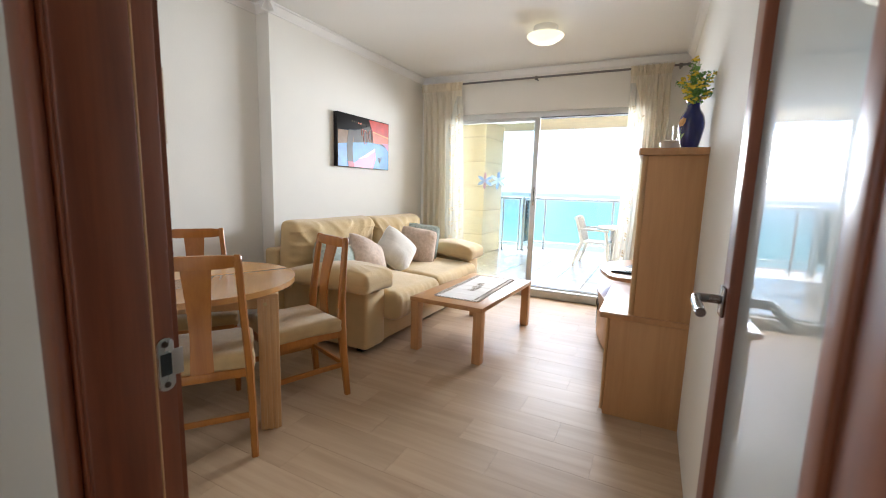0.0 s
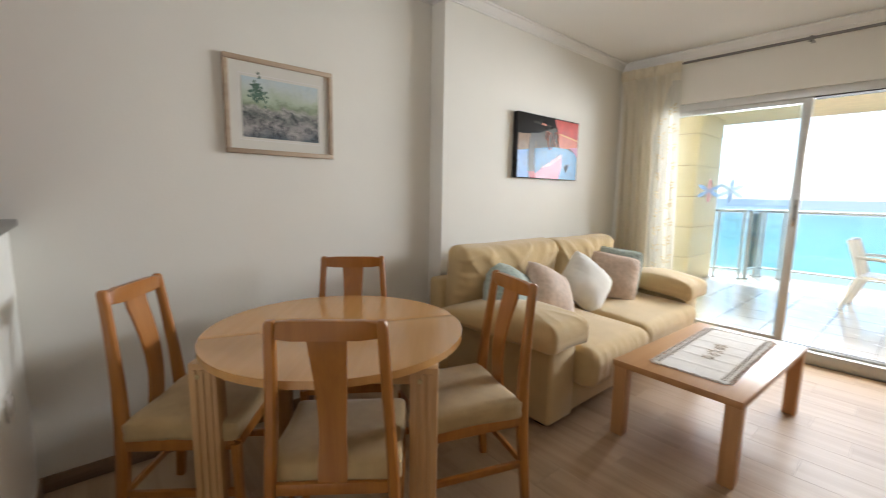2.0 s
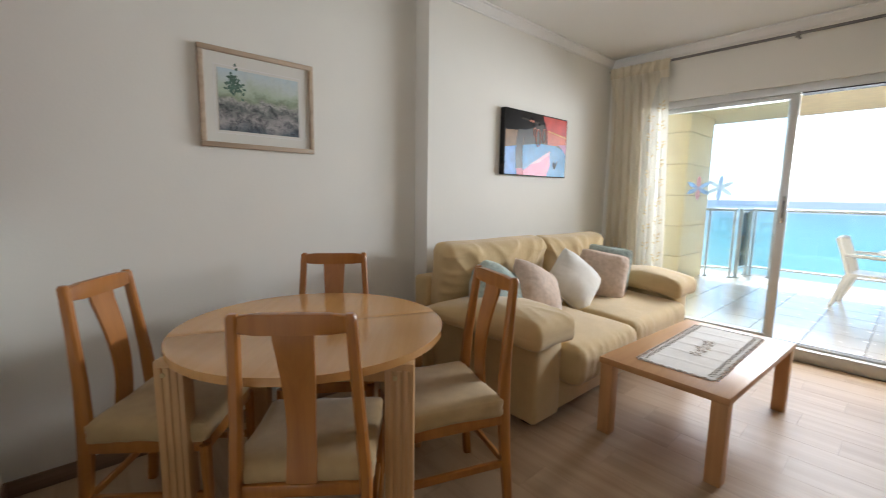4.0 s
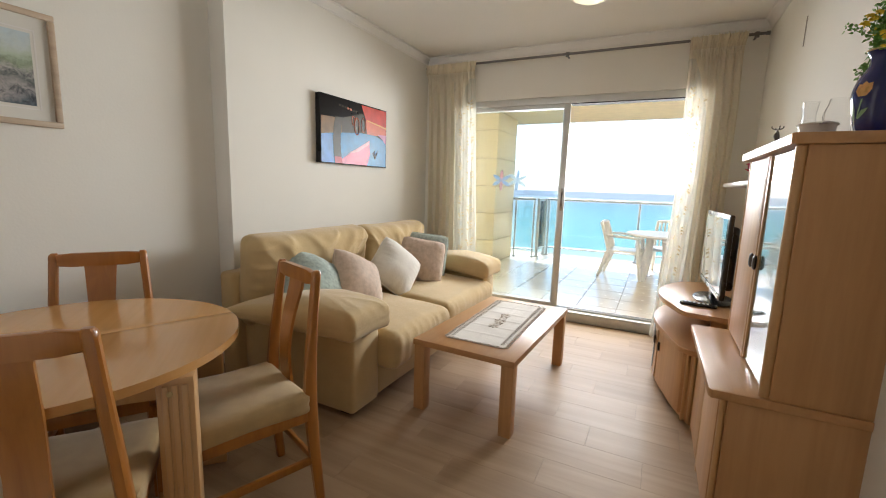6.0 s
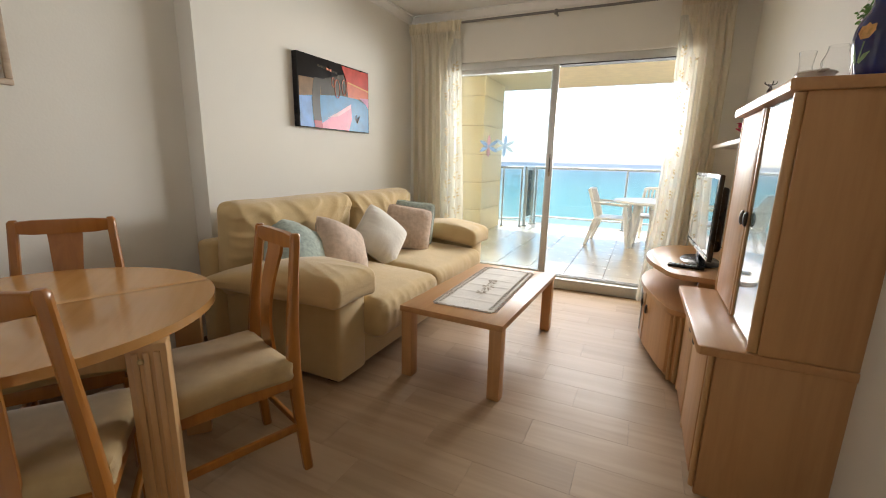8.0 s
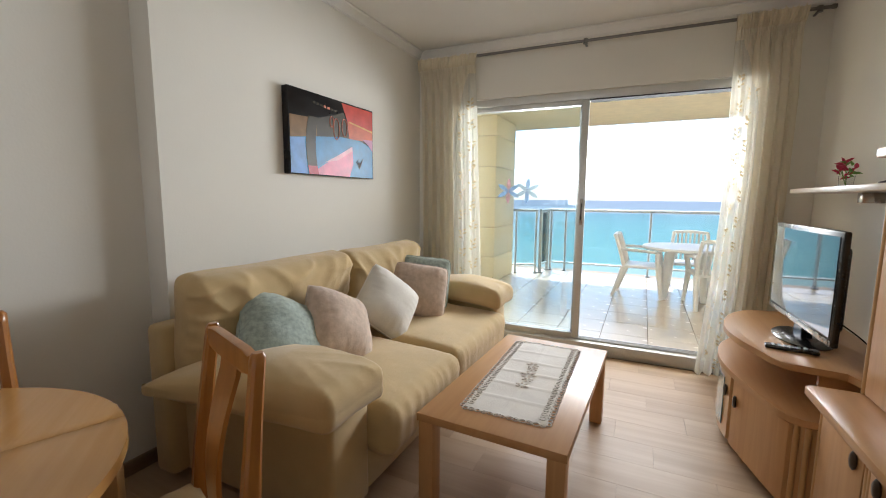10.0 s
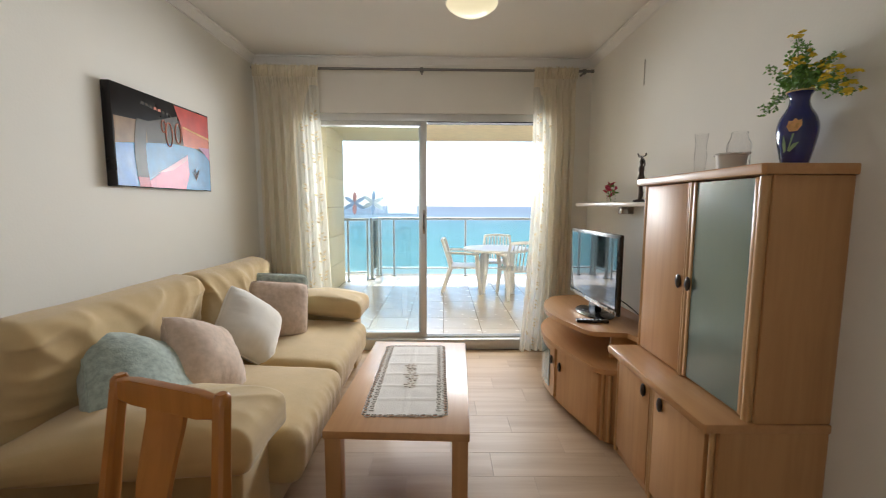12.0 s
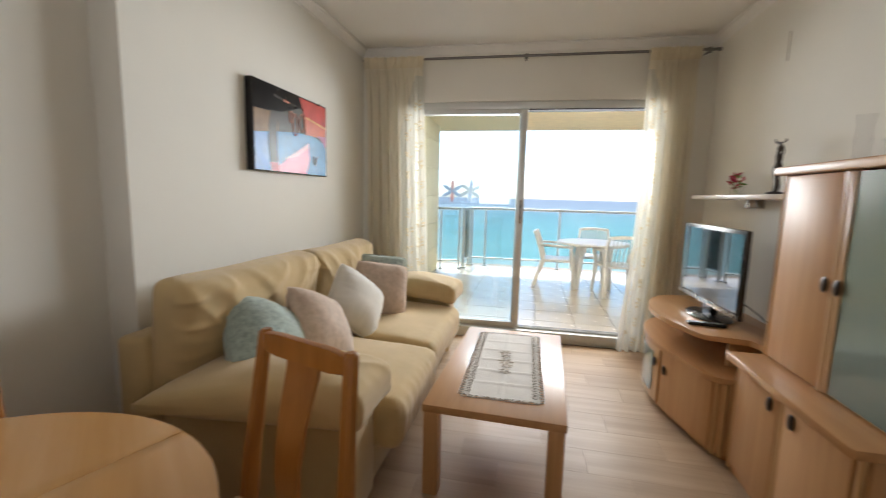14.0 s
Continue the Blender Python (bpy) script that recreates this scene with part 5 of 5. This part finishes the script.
for x in (-1.40, -0.02, 1.40):
    br = part("bracket", box(x - 0.008, x + 0.008, -0.012, 0.098, -0.016, -0.006, 0.002), ROD, rod)
    part("ring", tube([(x, 0, -0.024), (x, 0, 0.014)], 0.016, 12), ROD, br)
for x in (-1.47, 1.47):
    part("finial", tube([(x - 0.012, 0, 0), (x + 0.012, 0, 0)], 0.015, 12), ROD, rod)


def curtain(lead, back, sheer, seed, label):
    """A gathered sheer on the rod. lead and back give its free and its wall-side edge as (height, place along the wall) pairs
    from the top down; sheer is the share of its width, from the free edge, that is open weave."""
    ob = thing("curtain", W @ Matrix.Translation((0, -0.10, 0)), label, "curtain", "sheer curtains")
    rng = random.Random(seed)
    ph = [rng.uniform(0, 6.3) for _ in range(6)]

    def edge(line, z):
        for (z0, x0), (z1, x1) in zip(line, line[1:]):
            if z >= z1:
                k = min(1.0, (z0 - z) / (z0 - z1))
                return x0 + (x1 - x0) * k
        return line[-1][1]

    def point(t, z):
        """The place at share t of the width from the free edge, at height z."""
        s = (2.56 - z) / 2.54
        x = edge(lead, z) * (1 - t) + edge(back, z) * t
        loose = 0.35 + 0.65 * min(1, s * 1.5)
        tight = math.exp(-((z - 2.475) / 0.035) ** 2)
        d = 0.030 * math.sin(t * 44 + ph[0] + 1.1 * math.sin(s * 2.2 + ph[1])) + 0.016 * math.sin(t * 83 + ph[2] - 1.3 * s) + 0.020 * noise.noise(Vector((t * 6, s * 2.5, seed)))
        d *= loose * (1 - 0.7 * tight)
        d += 0.007 * math.sin(t * 190 + ph[3]) * math.exp(-((z - 2.45) / 0.11) ** 2)
        if z > 2.49:
            d += 0.006 * math.sin(t * 120 + ph[4]) * (z - 2.49) / 0.06
        d -= 0.028 * min(1.0, max(0.0, (z - 2.36) / 0.12))
        x += 0.010 * math.sin(t * 44 + 1.7 + ph[0]) * loose * (1 if 0.02 < t < 0.98 else 0.3)
        return Vector((x, d, z))

    bm = bmesh.new()
    nu, nz = 210, 84
    grid = []
    for j in range(nz + 1):
        f = j / nz
        z = 2.552 - 2.525 * (0.35 * f + 0.65 * f * f)
        grid.append([bm.verts.new(point(i / nu, z + (0.010 * math.sin(i * 0.55 + ph[5]) + 0.006 * math.sin(i * 1.3) if j == 0 else 0))) for i in range(nu + 1)])
    for j, (a, c) in enumerate(zip(grid, grid[1:])):
        for i in range(nu):
            f = bm.faces.new((a[i], a[i + 1], c[i + 1], c[i]))
            f.material_index = 1 if i / nu < sheer * min(1.0, 0.25 + 1.4 * (2.45 - a[i].co.z)) and a[i].co.z < 2.40 else 0
    sheet = part("cloth", bm, (VOILE, SHEER), ob, smooth=80)
    head = bmesh.new()
    rows = [[head.verts.new(point(i / 140, z) + Vector((0, -0.012, 0))) for i in range(141)] for z in (2.455, 2.475, 2.50, 2.53, 2.548)]
    for a, c in zip(rows, rows[1:]):
        for i in range(140):
            head.faces.new((a[i], a[i + 1], c[i + 1], c[i]))
    part("heading", head, VOILE_HEAD, ob, "gathered cream heading tape", smooth=80)
    # embroidered sprays down the open-weave band
    first = None
    for k in range(12):
        for col in (0.10, 0.30):
            z0 = 2.12 - k * 0.175 - (0.08 if col > 0.2 else 0)
            if z0 < 0.08:
                continue
            for q in range(6):
                p = point(col * sheer / 0.45 + rng.gauss(0, 0.012), z0 + 0.030 * (q - 2.5) * 0.5)
                m = Matrix.Translation(p + Vector((0, -0.008, 0))) @ Matrix.Rotation(radians(90), 4, "X") @ Matrix.Rotation((0.5 if q % 2 else 2.6) + rng.uniform(-0.4, 0.4), 4, "Z")
                if first is None:
                    e = bmesh.new()
                    leaf_blade(0.040, 0.017, Matrix(), e)
                    first = part("embroidered_leaf", e, EMBROID, sheet, smooth=0, m=m)
                else:
                    share("embroidered_leaf", first, m, sheet)
    return ob


VOILE_HEAD = fabric("cream_heading", (0.72, 0.64, 0.48), weave=200)
EMBROID = curtain_material("embroidery_thread", (0.66, 0.56, 0.38), 0.0, 0.08, 0.45)
curtain([(2.56, -0.905), (2.4, -0.92), (1.92, -0.90), (1.2, -0.866), (0.66, -0.85), (0.0, -0.84)], [(2.56, -1.465), (2.0, -1.44), (0.0, -1.43)], 0.42, 3, "sheer cream curtain with embroidered leaf sprays")
curtain([(2.56, 0.955), (2.1, 0.965), (1.4, 0.97), (0.8, 0.945), (0.04, 0.885)], [(2.56, 1.35), (2.46, 1.33), (2.0, 1.345), (0.0, 1.32)], 0.46, 8, "sheer cream curtain trailing beside the open door half")

# ---- ceiling lamp, small fittings, kitchen bar ----
lamp = thing("ceiling_lamp", Matrix.Translation((-0.49, 5.02, TOP)), "round flush ceiling lamp with white glass, switched on", "ceiling lamp")
part("base", lathe([(0.0, -0.066), (0.098, -0.066), (0.102, -0.060), (0.102, -0.001), (0.0, 0)], 48), CERAMIC, lamp)
part("shade", lathe([(0.0, -0.062), (0.10, -0.064), (0.150, -0.070), (0.157, -0.076), (0.150, -0.088), (0.125, -0.108), (0.085, -0.130), (0.045, -0.141), (0.0, -0.145)], 48), GLOW, lamp, "glowing glass shade")
mark = thing("cable_cover", Matrix.Translation((0.683, 5.24, 2.256)), "thin white cable cover on the wall", "cable cover")
part("strip", box(-0.003, 0.003, -0.003, 0.003, -0.083, 0.083, 0.001), plain("cover_plastic", (0.40, 0.37, 0.33), 0.5), mark)

bar = thing("bar_top", Matrix.Translation((-1.75, 1.53, 1.166)), "polished dark granite bar top on the half wall", "worktop")
part("slab", box(-0.73, 0.75, -0.26, 0.085, 0, 0.03, 0.006), GRANITE, bar)
cup = thing("tall_cupboard", Matrix.Translation((-2.47, 1.0, 0)), "tall dark mahogany kitchen cupboard", "cupboard")
part("carcass", box(0.0, 0.55, -0.9, 0.33, 0.0, 2.4, 0.004), MAHOGANY, cup)
for y in (-0.88, -0.28):
    part("door", box(0.552, 0.57, y, y + 0.58, 0.08, 2.38, 0.004), MAHOGANY, cup)
pk = thing("small_box", Matrix.Translation((-1.93, 1.42, 1.197)) @ Matrix.Rotation(radians(20), 4, "Z"), "small white and red box on the bar", "box")
part("carton", box(-0.06, 0.06, -0.04, 0.04, 0, 0.03, 0.003), CERAMIC, pk)
part("band", box(-0.061, 0.061, -0.041, 0.041, 0.010, 0.018), RED, pk, "red band", smooth=0)
sw = thing("light_switch", Matrix.Translation((-1.97, 1.586, 0.62)), "small white wall switch on the half wall", "switch")
part("plate", box(-0.04, 0.04, 0, 0.009, -0.04, 0.04, 0.003), CERAMIC, sw)
part("rocker", box(-0.025, 0.025, 0.008, 0.013, -0.025, 0.025, 0.002), CERAMIC, sw)

# ---- floor pieces ----


def planks():
    pw, pl = 0.205, 0.64
    meshes = {}
    rng = random.Random(21)
    j = 0
    y = 1.44 - 0.205 * 13 + 0.02
    while y < 6.19:
        x = -2.49 - (j * 0.23 % pl) - rng.uniform(0, 0.05)
        while x < 0.80:
            x0, x1 = max(x, RECESS + 0.001), min(x + pl, 0.79)
            y1 = min(y + pw, 6.188)
            if x1 - x0 > 0.03 and y1 > -1.15:
                key = (round(x1 - x0, 3), round(y1 - y, 3))
                if key not in meshes:
                    b = box(0, key[0] - 0.0007, 0, key[1] - 0.0007, -0.006, 0, 0.0004, 1)
                    ob = part("plank", b, LAMINATE, floor, smooth=0)
                    meshes[key] = ob
                    ob.matrix_basis = Matrix.Translation((x0, y, 0))
                else:
                    share("plank", meshes[key], Matrix.Translation((x0, y, 0)), floor)
            x += pl
        y += pw
        j += 1


planks()


def tiles():
    deck = bpy.data.objects["floor_balcony"]
    src = None
    for i in range(-7, 10):
        for j in range(0, 9):
            x, y = -0.65 + 0.388 * i, 6.565 - 0.40 + 0.40 * j
            if j == 0:
                continue
            m = Matrix.Translation((x, y, DECK))
            if src is None:
                src = part("tile", box(0.0025, 0.3855, 0.0025, 0.3975, -0.008, 0, 0.0015, 1), TILE, deck, smooth=0)
                src.matrix_basis = m
            else:
                share("tile", src, m, deck)
    first = part("tile", box(0.0025, 0.3855, 0.11, 0.3975, -0.008, 0, 0.0015, 1), TILE, deck, smooth=0)
    first.matrix_basis = Matrix.Translation((-0.65 - 7 * 0.388, 6.165, DECK))
    for i in range(-6, 10):
        share("tile", first, Matrix.Translation((-0.65 + i * 0.388, 6.165 + 0.10 * 0, DECK)), deck)


tiles()
